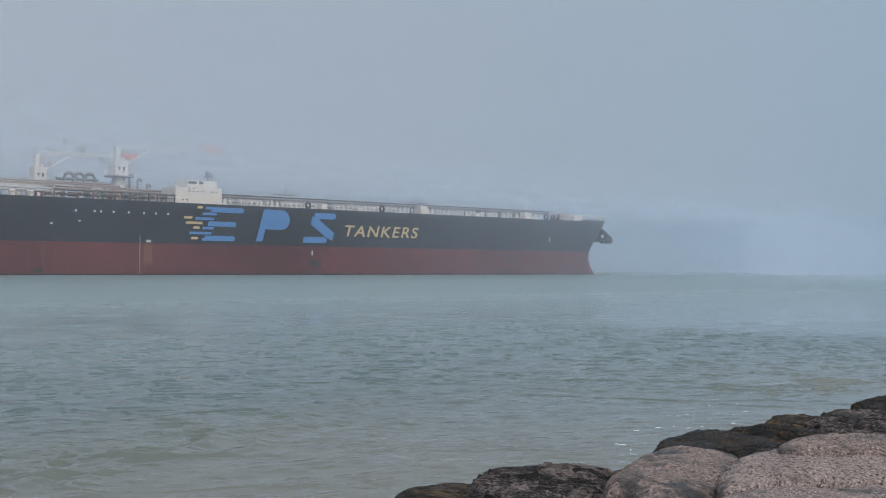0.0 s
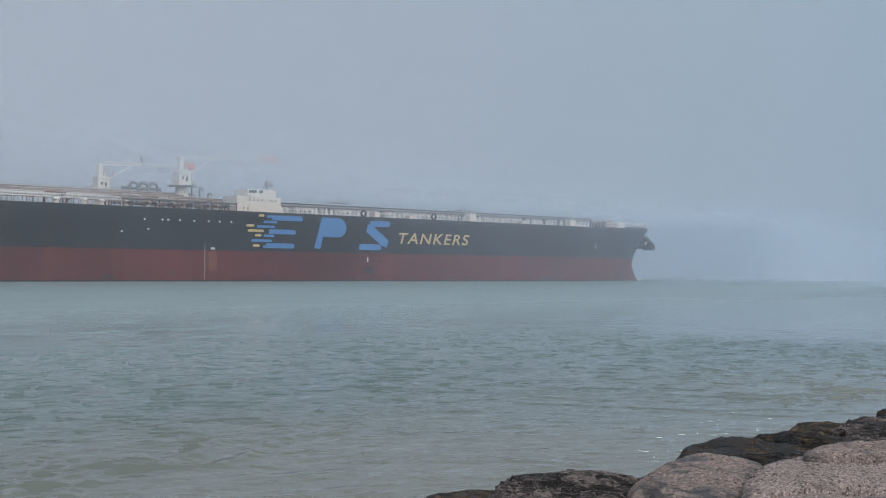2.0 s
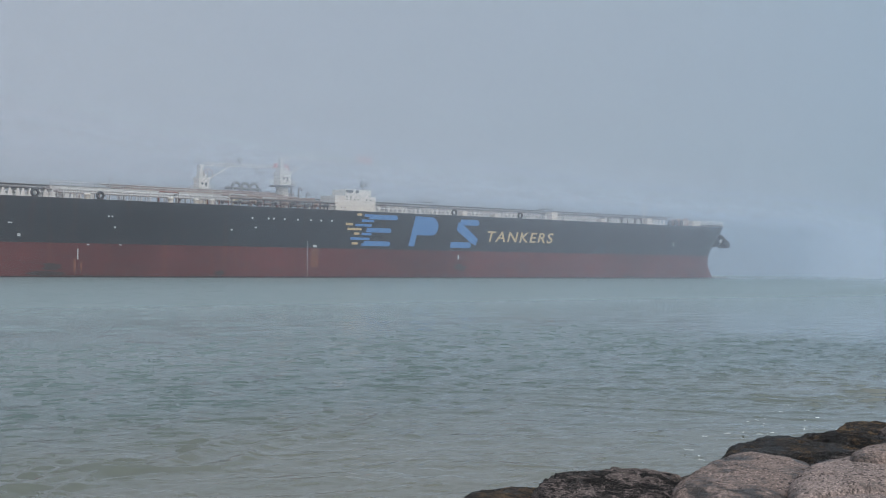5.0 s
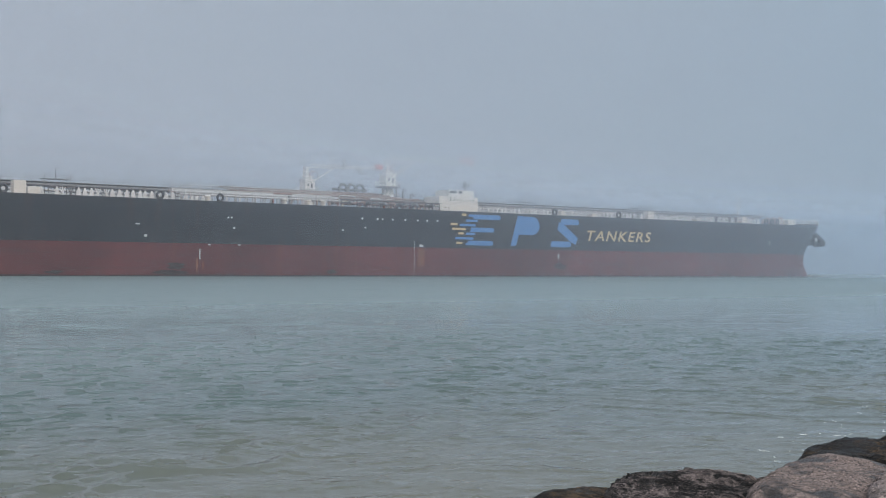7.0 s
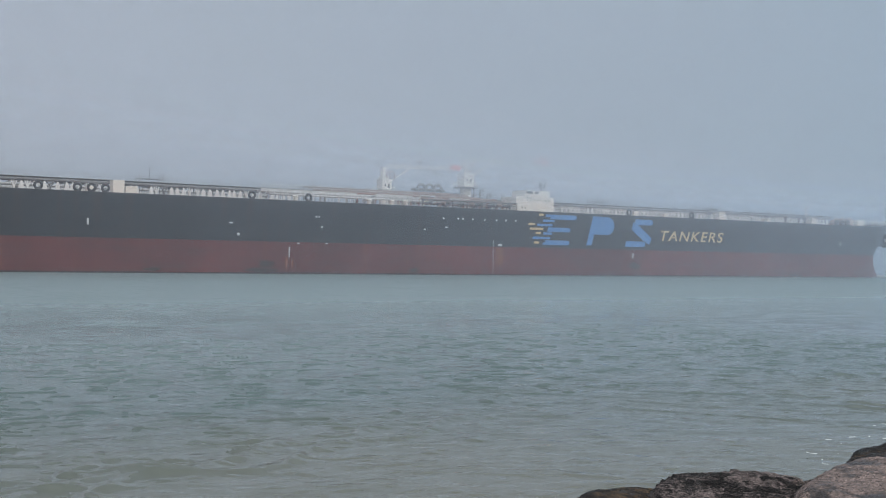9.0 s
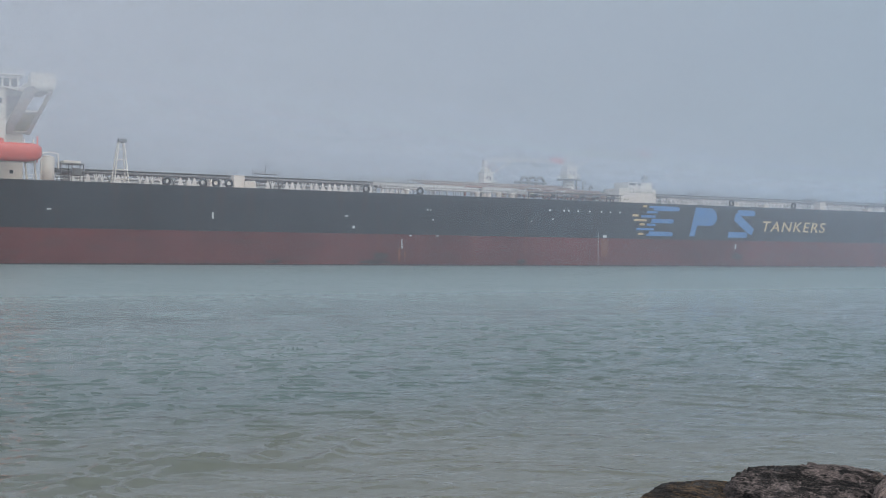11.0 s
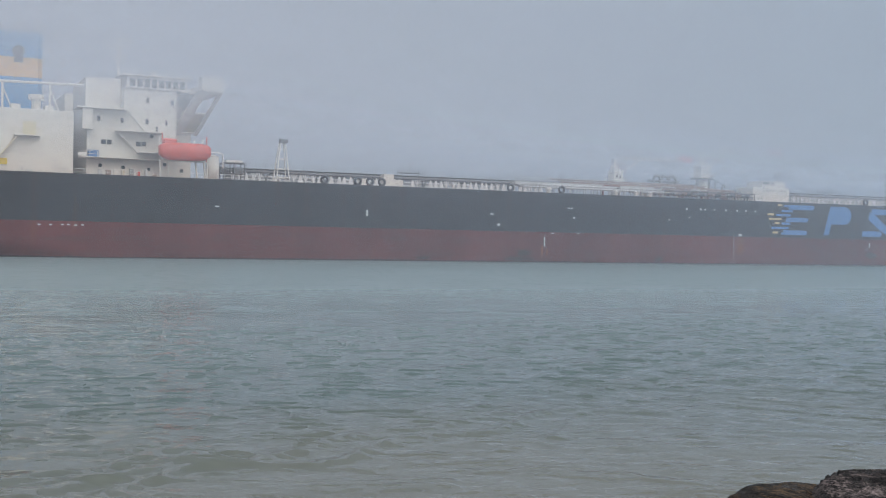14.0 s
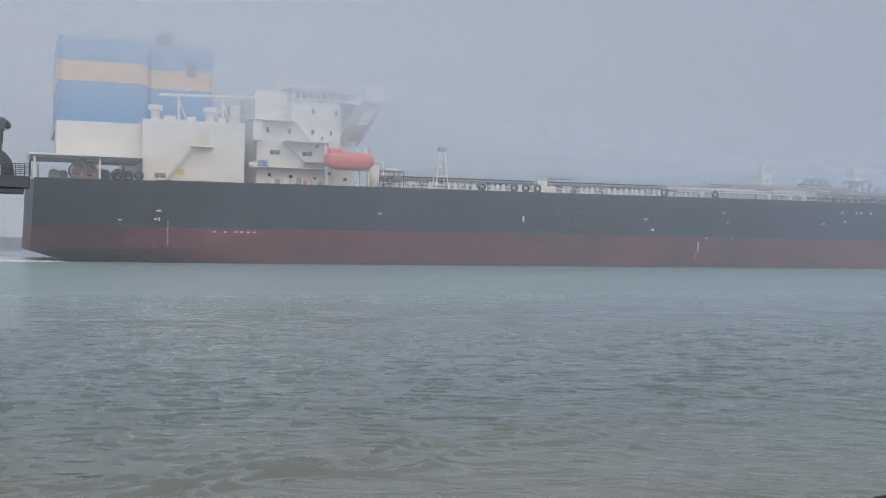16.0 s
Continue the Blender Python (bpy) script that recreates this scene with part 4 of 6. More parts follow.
# white deck house with its stepped top
dh = simple("deck_house", WHITE, tanker, 191.2, 202.3, 8, 14, DECK - 0.3, 18.2, "white steel deck house amidships")
simple("upper_deck_house", WHITE, dh, 194.0, 201.2, 8.2, 13.5, 18.2, 19.75)
for x0, x1, z in ((194.3, 196.2, 19.28), (196.85, 197.8, 19.3)):
    simple("window", DARK_GLASS, dh, x0, x1, 8.16, 8.3, z - 0.3, z + 0.3, bevel=0)
for x, z in ((194.4, 17.4), (195.42, 17.42), (196.45, 17.44), (197.45, 17.45), (199.77, 17.45), (200.9, 17.45), (194.4, 18.0), (195.46, 18.0), (192.9, 15.6), (193.9, 15.6)):
    simple("port_hole", DARK_GLASS, dh, x - 0.15, x + 0.15, 7.95, 8.1, z - 0.15, z + 0.15, bevel=0)
bm = bmesh.new()
tube(bm, (199.7, 9.5, 20.7), (199.7, 9.5, 21.5), 0.55, 10, 0.62)
tube(bm, (199.7, 9.5, 21.5), (199.7, 9.5, 22.0), 0.62, 10, 0.25)
tube(bm, (199.7, 9.5, 19.7), (199.7, 9.5, 20.7), 0.2, 8)
box(bm, 198.6, 201.0, 9.0, 10.0, 20.55, 20.65)
box(bm, 200.6, 200.95, 9.3, 9.7, 20.65, 21.5)
part("satellite_dome", bm, STEEL, dh, "dark dome on a short post")


def deck_crane(name, x, y, reach, label):
    bm = bmesh.new()
    tube(bm, (x, y, DECK - 0.3), (x, y, 20.0), 1.5, 16, 1.35)
    c = part(name, bm, WHITE, tanker, label, smooth=True)
    bm = bmesh.new()
    tube(bm, (x, y, 20.0), (x, y, 20.2), 2.9, 20)
    part("crane_platform", bm, STEEL, c, "dark round platform")
    bm = bmesh.new()
    for h in (0.55, 1.05):
        for i in range(20):
            p, q = 2 * math.pi * i / 20, 2 * math.pi * (i + 1) / 20
            tube(bm, (x + 2.8 * math.cos(p), y + 2.8 * math.sin(p), 20.2 + h), (x + 2.8 * math.cos(q), y + 2.8 * math.sin(q), 20.2 + h), 0.035, 4)
    for i in range(0, 20, 2):
        p = 2 * math.pi * i / 20
        tube(bm, (x + 2.8 * math.cos(p), y + 2.8 * math.sin(p), 20.2), (x + 2.8 * math.cos(p), y + 2.8 * math.sin(p), 21.25), 0.035, 4)
    part("platform_rail", bm, WHITE, c)
    bm = bmesh.new()
    box(bm, x - 1.4, x + 1.4, y - 1.4, y + 1.4, 20.2, 23.4)
    box(bm, x - 1.65, x + 1.6, y - 1.6, y + 1.6, 22.9, 23.05)
    box(bm, x - 1.0, x + 0.8, y - 1.0, y + 1.0, 23.4, 24.2)
    box(bm, x - 0.9, x + 0.1, y - 0.7, y + 0.7, 24.2, 26.4)
    part("crane_tower", bm, WHITE, c, bevel=0.05)
    for dx, z0, z1 in ((-0.75, 21.5, 22.1), (0.25, 21.1, 22.1)):
        bm = bmesh.new()
        box(bm, x + dx, x + dx + 0.45, y - 1.46, y - 1.38, z0, z1)
        part("window", bm, DARK_GLASS, c)
    a, b = Vector((x + 0.6, y, 26.2)), Vector((x + reach, y - 1.0, 26.9))
    bm = bmesh.new()
    n = 16
    for t in (-0.5, 0.5):
        for h in (0.0, 0.8):
            tube(bm, a + Vector((0, t, h)), b + Vector((0, t * 0.5, h * 0.5)), 0.06, 5)
    for i in range(n):
        p, q = a.lerp(b, i / n), a.lerp(b, (i + 1) / n)
        for t in (-0.5, 0.5):
            tube(bm, p + Vector((0, t, 0)), q + Vector((0, t, 0.75 - 0.35 * i / n)), 0.045, 4)
    part("jib", bm, WHITE, c, "white lattice jib")
    d = (b - a).normalized()
    bm = bmesh.new()
    e = b - d * 3.9
    plate(bm, [(e.x, e.z + 1.2), (b.x, b.z + 1.0), (b.x, b.z - 0.55), (e.x, e.z + 0.1)], b.y - 0.6, b.y + 0.6)
    part("jib_end", bm, ORANGE, c, "orange-red painted jib end")
    # inspection cage above the jib
    bm = bmesh.new()
    cx = x + reach * 0.25
    for dx in (0.0, 2.6):
        for dy in (-0.6, 0.6):
            tube(bm, (cx + dx, y + dy, 26.6), (cx + dx * 0.6, y + dy, 29.5), 0.05, 4)
    for h, k in ((27.6, 0.86), (28.6, 0.73), (29.4, 0.62)):
        for dy in (-0.6, 0.6):
            tube(bm, (cx, y + dy, h), (cx + 2.6 * k, y + dy, h), 0.05, 4)
    box(bm, cx - 0.2, cx + 3.0, y - 0.7, y + 0.7, 26.55, 26.68)
    part("cage", bm, STEEL_PALE, c, "pale railed cage on the jib")
    bm = bmesh.new()
    box(bm, cx + 0.1, cx + 0.6, y - 0.3, y + 0.3, 29.4, 30.2)
    tube(bm, (cx + 1.5, y, 29.4), (cx + 1.5, y, 30.1), 0.1, 6)
    part("jib_lamp", bm, STEEL, c, "dark lamp above the cage")
    bm = bmesh.new()
    sx = x + reach * 0.445
    tube(bm, (sx, y - 0.35, 28.3), (sx, y + 0.35, 28.3), 0.62, 14)
    box(bm, sx - 0.2, sx + 0.2, y - 0.25, y + 0.25, 26.6, 28.2)
    part("sheave", bm, STEEL, c, "dark sheave block")
    bm = bmesh.new()
    hx = x + reach * 0.61
    bent_tube(bm, [(hx - 0.2, y, 27.6), (hx, y, 26.3), (hx + 0.5, y, 25.8), (hx + 1.3, y, 25.45), (hx + 3.0, y, 25.5)], 0.12, 6)
    tube(bm, (hx + 0.9, y - 0.3, 26.2), (hx + 0.9, y + 0.3, 26.2), 0.3, 10)
    box(bm, hx + 5.6, hx + 6.3, y - 0.3, y + 0.3, 26.5, 27.1)
    part("cargo_hook", bm, STEEL, c, "dark hanging hook gear")
    bm = bmesh.new()
    bent_tube(bm, [(x - 1.7, y, 26.4), (x - 2.0, y, 27.0), (x - 1.4, y, 27.0), (x - 0.9, y, 27.7), (x - 0.2, y, 27.6)], 0.13, 5)
    part("crane_cable", bm, STEEL, c)
    bm = bmesh.new()
    tube(bm, (x, y, 26.2), b + Vector((0, 0, 0.9)), 0.035, 4)
    tube(bm, b + Vector((-0.2, 0, -0.4)), (b.x - 0.2, b.y, 20.8), 0.03, 4)
    part("crane_stay", bm, WHITE, c)
    bm = bmesh.new()
    bent_tube(bm, [(x - 0.2, y - 1.7, 23.5), (x - 0.3, y - 1.7, 24.6), (x + 0.3, y - 1.7, 25.3), (x + 1.4, y - 1.7, 25.2), (x + 2.0, y - 1.7, 24.7), (x + 2.0, y - 1.7, 23.3)], 0.15, 6)
    bent_tube(bm, [(x + 0.6, y - 1.7, 25.2), (x + 0.7, y - 1.7, 23.5)], 0.10, 6)
    part("hose_loop", bm, PIPE_BROWN, c, "brown loop of hose on the tower")
    bm = bmesh.new()
    tube(bm, (x + 1.5, y - 0.8, 23.0), (x + 7.0, y - 0.8, 26.3), 0.13, 8)
    part("jib_ram", bm, WHITE, c)
    return c


deck_crane("deck_crane", 182.4, 16.0, 23.4, "tall white deck crane with a lattice jib")
deck_crane("deck_crane", 178.1, 46.0, 23.4, "tall white deck crane with a lattice jib")
for x in (185.4, 187.3, 189.4):
    bm = bmesh.new()
    h = 20.6 - 0.5 * (x - 185.4)
    bent_tube(bm, [(x, 17.0, DECK - 0.3), (x, 17.0, h), (x + 0.35, 17.0, h + 0.4), (x + 0.8, 17.0, h + 0.25), (x + 0.85, 17.0, h - 0.3)], 0.2, 8)
    part("gooseneck_vent", bm, STEEL, tanker, "dark gooseneck vent pipe", smooth=True)

# --- lamp tower and gear before the accommodation ---
bm = bmesh.new()
for sx in (0, 1):
    for sy in (0, 1):
        tube(bm, (72.1 + sx * 2.7, 1.0 + sy * 2.4, DECK - 0.3), (73.1 + sx * 0.9, 1.7 + sy * 0.9, 21.8), 0.13, 6)
for k in (0.12, 0.35, 0.6, 0.85):
    z = DECK + k * 7.4
    i = k * 1.0
    x0, x1, y0, y1 = 72.1 + i, 74.8 - 0.85 * k, 1.0 + 0.7 * k, 3.4 - 0.8 * k
    for a, b in (((x0, y0), (x1, y0)), ((x0, y1), (x1, y1)), ((x0, y0), (x0, y1)), ((x1, y0), (x1, y1))):
        tube(bm, (*a, z), (*b, z), 0.07, 5)
lt = part("light_tower", bm, WHITE, tanker, "white lattice tower with a dark floodlight box")
simple("floodlight", BLACK, lt, 73.05, 74.5, 1.6, 2.7, 21.8, 22.55)
bm = bmesh.new()
tube(bm, (62.6, 11, DECK - 0.3), (62.6, 11, 19.2), 1.25, 16)
tube(bm, (62.6, 11, 19.2), (62.6, 11, 19.6), 1.25, 16, 0.5)
part("vent_trunk", bm, WHITE, tanker, "white round ventilation trunk", smooth=True)
bm = bmesh.new()
bent_tube(bm, [(61.0, 8.5, DECK), (61.0, 8.5, 19.7), (62.5, 8.5, 20.0), (64.0, 8.5, 19.7), (64.0, 8.5, 17.0)], 0.12, 6)
part("bent_pipe", bm, WHITE, tanker)
bm = bmesh.new()
for x in (65.2, 67.2, 69.3):
    for y in (12.0, 15.0):
        tube(bm, (x, y, DECK - 0.3), (x, y, 18.4), 0.12, 5)
for z in (16.3, 18.3):
    box(bm, 65.0, 69.5, 11.8, 15.2, z, z + 0.12)
box(bm, 65.6, 67.0, 12.5, 14.5, 14.4, 16.0)
box(bm, 67.5, 69.0, 12.5, 14.5, 16.4, 17.6)
part("pump_frame", bm, STEEL, tanker, "dark steel frame with machinery")
simple("frame_roof", WHITE, tanker, 65.6, 68.8, 12.0, 15.0, 18.45, 18.9, "white roof plate")

# --- accommodation block ---
acc = simple("accommodation", WHITE, tanker, 38.6, 54.5, 5.5, 54.5, DECK - 0.3, 26.3, "white accommodation block with rows of small windows", bevel=0.08)
simple("upper_house", WHITE, acc, 45.0, 54.5, 5.5, 54.5, 26.3, 30.5, bevel=0.08)
simple("recessed_house", WHITE, acc, 38.8, 45.0, 9.0, 24.0, 26.3, 32.4, bevel=0.08)
simple("recessed_house", WHITE, acc, 38.8, 45.0, 36.0, 51.0, 26.3, 32.4, bevel=0.08)
simple("front_house", WHITE, acc, 54.5, 58.0, 9.0, 51.0, DECK - 0.3, 30.5, bevel=0.08)
simple("deck_ledge", WHITE, acc, 36.6, 45.6, 3.6, 9.0, 26.3, 26.55)
simple("corner_column", WHITE, acc, 37.6, 39.4, 3.9, 5.5, 22.6, 26.3)
simple("bridge_deck", WHITE, acc, 45.0, 58.6, 5.2, 54.8, 30.5, 30.8)
wheelhouse = simple("wheelhouse", WHITE, acc, 46.4, 57.6, 11.0, 49.0, 30.8, 33.5, bevel=0.08)
simple("wheelhouse_roof", WHITE, acc, 45.4, 58.4, 10.2, 49.8, 33.5, 33.75)
for i in range(8):
    x = 47.0 + 1.32 * i
    simple("window", DARK_GLASS, acc, x, x + 0.95, 10.94, 11.1, 31.2, 33.0, bevel=0)
bm = bmesh.new()
for h in (0.5, 1.0):
    tube(bm, (45.6, 10.4, 33.75 + h), (58.2, 10.4, 33.75 + h), 0.035, 4)
for i in range(12):
    tube(bm, (45.6 + 1.145 * i, 10.4, 33.75), (45.6 + 1.145 * i, 10.4, 34.75), 0.035, 4)
part("roof_rail", bm, WHITE, acc)
bm = bmesh.new()
tube(bm, (53.5, 22, 33.7), (53.5, 22, 34.9), 0.3, 8)
tube(bm, (53.5, 22, 34.9), (53.5, 22, 36.0), 0.8, 12, 0.45)
part("antenna_dome", bm, WHITE, acc, smooth=True)
bm = bmesh.new()
tube(bm, (47.5, 26, 33.7), (47.5, 26, 42.6), 0.32, 8, 0.2)
tube(bm, (49.3, 26, 33.7), (47.7, 26, 40.6), 0.12, 6)
box(bm, 45.2, 50.3, 25.7, 26.3, 41.0, 41.25)
box(bm, 46.4, 49.0, 25.2, 26.8, 39.0, 39.12)
box(bm, 46.4, 50.0, 25.8, 26.2, 42.2, 42.5)
part("radar_mast", bm, WHITE, acc, "white radar mast with scanner bars")
for x, z, w in ((49.2, 28.5, 0.5), (53.6, 28.3, 0.5), (40.6, 24.7, 0.5), (44.7, 24.6, 0.5), (49.1, 24.6, 0.55), (52.6, 24.6, 0.35), (50.9, 23.4, 0.35)):
    simple("window", DARK_GLASS, acc, x - w / 2, x + w / 2, 5.44, 5.6, z - 0.45, z + 0.45, bevel=0)
for x, z in ((42.0, 20.6), (48.1, 20.5)):
    for dx in (-0.48, 0.48):
        simple("window", DARK_GLASS, acc, x + dx - 0.42, x + dx + 0.42, 5.44, 5.6, z - 0.42, z + 0.42, bevel=0)
for x, z in ((52.4, 19.6), (52.4, 17.0), (50.0, 22.0), (45.0, 16.2), (49.5, 16.0), (41.0, 16.4), (55.5, 16.0)):
    simple("window", DARK_GLASS, acc, x - 0.3, x + 0.3, 5.44, 5.6, z - 0.3, z + 0.3, bevel=0)
simple("recess_panel", WHITE, acc, 40.6, 43.4, 8.93, 9.02, 26.9, 30.2, bevel=0)
bm = bmesh.new()
plate(bm, [(54.6, 24.8), (57.9, 29.4), (57.9, 29.7), (54.6, 29.7)], 8.9, 9.02)
part("recess_panel", bm, STEEL_PALE, acc)


def balcony(x0, x1, y0, z):
    bm = bmesh.new()
    box(bm, x0, x1, y0, 5.5, z - 0.12, z)
    b = part("balcony", bm, WHITE, acc)
    bm = bmesh.new()
    for h in (0.5, 1.0):
        tube(bm, (x0, y0 + 0.1, z + h), (x1, y0 + 0.1, z + h), 0.035, 4)
    for i in range(int((x1 - x0) / 1.3) + 1):
        tube(bm, (x0 + 1.3 * i, y0 + 0.1, z), (x0 + 1.3 * i, y0 + 0.1, z + 1.0), 0.035, 4)
    part("balcony_rail", bm, WHITE, acc)


balcony(43.4, 51.6, 2.6, 22.6)
balcony(47.4, 51.6, 2.2, 18.9)
balcony(37.6, 51.4, 3.4, 17.75)
bm = bmesh.new()
for a, b in (((43.6, 3.4, 22.5), (47.5, 4.6, 18.9)), ((43.6, 4.4, 22.5), (47.5, 5.4, 18.9)), ((45.4, 3.6, 26.3), (48.8, 4.6, 22.6)), ((45.4, 4.6, 26.3), (48.8, 5.4, 22.6))):
    tube(bm, a, b, 0.12, 5)
part("outside_stair", bm, WHITE, acc)
simple("blue_container", BLUE_BOX, tanker, 38.7, 40.4, 3.5, 5.0, 17.76, 18.95, "blue box on the boat deck")
bm = bmesh.new()
tube(bm, (37.0, 4.2, 18.0), (38.5, 4.2, 18.0), 0.5, 12)
part("raft_canister", bm, WHITE, tanker, "white life raft canister", smooth=True)
rs = random.Random(11)
for i in range(9):
    x = 40.2 + 1.35 * i
    simple("deck_box", (STEEL_PALE, PIPE_BROWN, WHITE, CREAM, STEEL_MID, RED_BOX)[i % 6], tanker, x, x + rs.uniform(0.4, 0.9), 2.4, 3.2, DECK - 0.3, DECK + rs.uniform(0.7, 1.6), "")
bm = bmesh.new()
for h in (0.5, 1.0):
    tube(bm, (18, 0.6, DECK + h), (70, 0.6, DECK + h), 0.03, 4)
for i in range(40):
    tube(bm, (18 + 1.3 * i, 0.6, DECK - 0.2), (18 + 1.3 * i, 0.6, DECK + 1.0), 0.03, 4)
part("deck_rail", bm, WHITE, tanker)

# bridge wing with its open brackets
bm = bmesh.new()
box(bm, 58.0, 61.4, -1.0, 11.0, 30.0, 30.3)
box(bm, 57.4, 61.5, -1.1, 1.6, 30.3, 32.7)
box(bm, 57.8, 58.1, -0.9, 11.0, 30.3, 31.6)
box(bm, 61.2, 61.5, -1.0, 11.0, 30.3, 31.6)
wing = part("bridge_wing", bm, WHITE, tanker, "white bridge wing overhanging the ship's side", bevel=0.04)
def strut(bm, top, foot, wide_top, wide_foot, thick=0.7):
    """A leaning flat strut between two places, widest along the ship."""
    vs = []
    for (x, y, z), w in ((top, wide_top), (foot, wide_foot)):
        vs += [bm.verts.new((x + sx * w, y + sy * thick / 2, z)) for sx, sy in ((-1, -1), (1, -1), (1, 1), (-1, 1))]
    for f in ((0, 1, 2, 3), (7, 6, 5, 4), (0, 4, 5, 1), (1, 5, 6, 2), (2, 6, 7, 3), (3, 7, 4, 0)):
        bm.faces.new([vs[i] for i in f])


bm = bmesh.new()
strut(bm, (57.7, -0.5, 30.1), (55.1, 8.8, 22.9), 1.05, 0.8)
strut(bm, (61.0, -0.5, 30.1), (58.7, 8.8, 22.9), 0.42, 0.35)
part("wing_bracket", bm, WHITE, wing)
bm = bmesh.new()
for k in (0.03, 0.5, 0.95):
    p, q = Vector((57.7, -0.5, 30.1)).lerp(Vector((55.1, 8.8, 22.9)), k), Vector((61.0, -0.5, 30.1)).lerp(Vector((58.7, 8.8, 22.9)), k)
    tube(bm, p, q, 0.25, 6)
part("bracket_tie", bm, WHITE, wing)
bm = bmesh.new()
p = [Vector((57.7, -0.4, 30.1)).lerp(Vector((55.1, 8.9, 22.9)), k) for k in (0.52, 0.95)]
q = [Vector((61.0, -0.4, 30.1)).lerp(Vector((58.7, 8.9, 22.9)), k) for k in (0.52, 0.95)]
bm.faces.new([bm.verts.new(v) for v in (p[0], q[0], q[1], p[1])])
bmesh.ops.solidify(bm, geom=bm.faces[:], thickness=0.06)
part("bracket_panel", bm, CREAM, wing)
# curved gusset under the bridge deck, and the sweep of the deck out to the wing
bm = bmesh.new()
plate(bm, [(54.4, 30.45), (58.4, 30.7), (61.4, 30.2), (58.2, 29.9), (56.6, 30.1)], 4.6, 5.1)
part("deck_sweep", bm, WHITE, wing)
bm = bmesh.new()
tube(bm, (60.9, -0.6, 32.7), (60.9, -0.6, 33.9), 0.07, 5)
tube(bm, (58.6, -0.6, 32.7), (58.6, -0.6, 33.4), 0.16, 6)
box(bm, 60.7, 61.1, -0.8, -0.4, 33.9, 34.3)
part("wing_light", bm, STEEL, wing)

# lifeboat in its davit
bm = bmesh.new()
N = 16
rings = []
for i in range(N + 1):
    u = i / N
    w = max(0.62, (1 - abs(2 * u - 1) ** 9) ** 0.5)
    x = 50.3 + 9.1 * u
    rise = 0.25 * (abs(u - 0.5) * 2) ** 3
    row = []
    for k in range(14):
        a = 2 * math.pi * k / 14
        c, s = math.cos(a), math.sin(a)
        row.append(bm.verts.new((x, 0.4 + 1.45 * w * math.copysign(abs(c) ** 0.6, c), 19.15 + (1.55 if s > 0 else 1.65) * w ** (0.9 if s > 0 else 1.0) * math.copysign(abs(s) ** 0.55, s) + (rise if s < 0 else 0))))
    rings.append(row)
for a, b in zip(rings, rings[1:]):
    for k in range(14):
        bm.faces.new((a[k], a[(k + 1) % 14], b[(k + 1) % 14], b[k]))
bm.faces.new(rings[0])
bm.faces.new(rings[-1][::-1])
boat = part("lifeboat", bm, ORANGE, tanker, "closed orange lifeboat hung in white davits", smooth=True)
bm = bmesh.new()
box(bm, 50.9, 53.3, -0.5, 1.3, 20.3, 21.35)
part("lifeboat_cabin", bm, ORANGE, boat, bevel=0.25)
bm = bmesh.new()
box(bm, 50.6, 59.2, -1.08, -1.0, 18.85, 19.0)
part("rubbing_strake", bm, ORANGE, boat)
for x in (51.0, 52.4, 57.4, 58.9):
    bm = bmesh.new()
    tube(bm, (x, 1.2, DECK - 0.3), (x - 0.4, 1.4, 18.0), 0.17, 6)
    tube(bm, (x - 0.4, 1.4, 18.0), (x - 0.4, 2.3, 21.6), 0.13, 6)
    part("davit_leg", bm, WHITE, tanker)
bm = bmesh.new()
tube(bm, (50.4, 1.3, 17.5), (58.8, 1.3, 17.5), 0.16, 6)
part("davit_beam", bm, WHITE, tanker)
bm = bmesh.new()
tube(bm, (58.9, 0.8, 17.5), (58.9, 0.8, 22.0), 0.13, 6)
tube(bm, (50.9, 0.8, 20.8), (50.9, 0.8, 22.4), 0.13, 6)
part("davit_head", bm, ORANGE, tanker)

# --- engine casing, after house, funnel ---
cas = simple("engine_casing", WHITE, tanker, 18.1, 36.3, 5.0, 55.0, DECK - 0.3, 25.6, "plain white engine casing with vents on top", bevel=0.08)
simple("casing_door", CREAM, cas, 20.0, 20.9, 4.94, 5.05, 14.6, 16.5, bevel=0)
simple("sign_board", STEEL, cas, 20.3, 22.2, 4.9, 5.05, 15.15, 15.95, bevel=0)
simple("yellow_panel", YELLOW, cas, 24.2, 25.4, 4.9, 5.05, 15.8, 16.9, bevel=0)
simple("platform", WHITE, cas, 26.4, 30.6, 3.6, 5.0, 20.85, 21.0)
bm = bmesh.new()
for y in (3.9, 4.7):
    tube(bm, (22.0, y, 14.6), (27.0, y, 20.9), 0.12, 5)
for i in range(16):
    k = i / 15
    box(bm, 22.0 + 5 * k - 0.15, 22.0 + 5 * k + 0.15, 3.9, 4.7, 14.7 + 6.2 * k, 14.75 + 6.2 * k)
for a, b in (((26.4, 3.7, 22.0), (30.6, 3.7, 22.0)), ((26.4, 3.7, 21.5), (30.6, 3.7, 21.5)), ((26.4, 3.7, 21.0), (26.4, 3.7, 22.0)), ((30.6, 3.7, 21.0), (30.6, 3.7, 22.0)), ((28.5, 3.7, 21.0), (28.5, 3.7, 22.0))):
    tube(bm, a, b, 0.04, 4)
part("casing_stair", bm, CREAM, cas)
for x0, x1, z0, z1 in ((27.9, 30.0, 21.0, 23.4),):
    simple("casing_door", CREAM, cas, x0, x1, 4.93, 5.05, z0, z1, bevel=0)
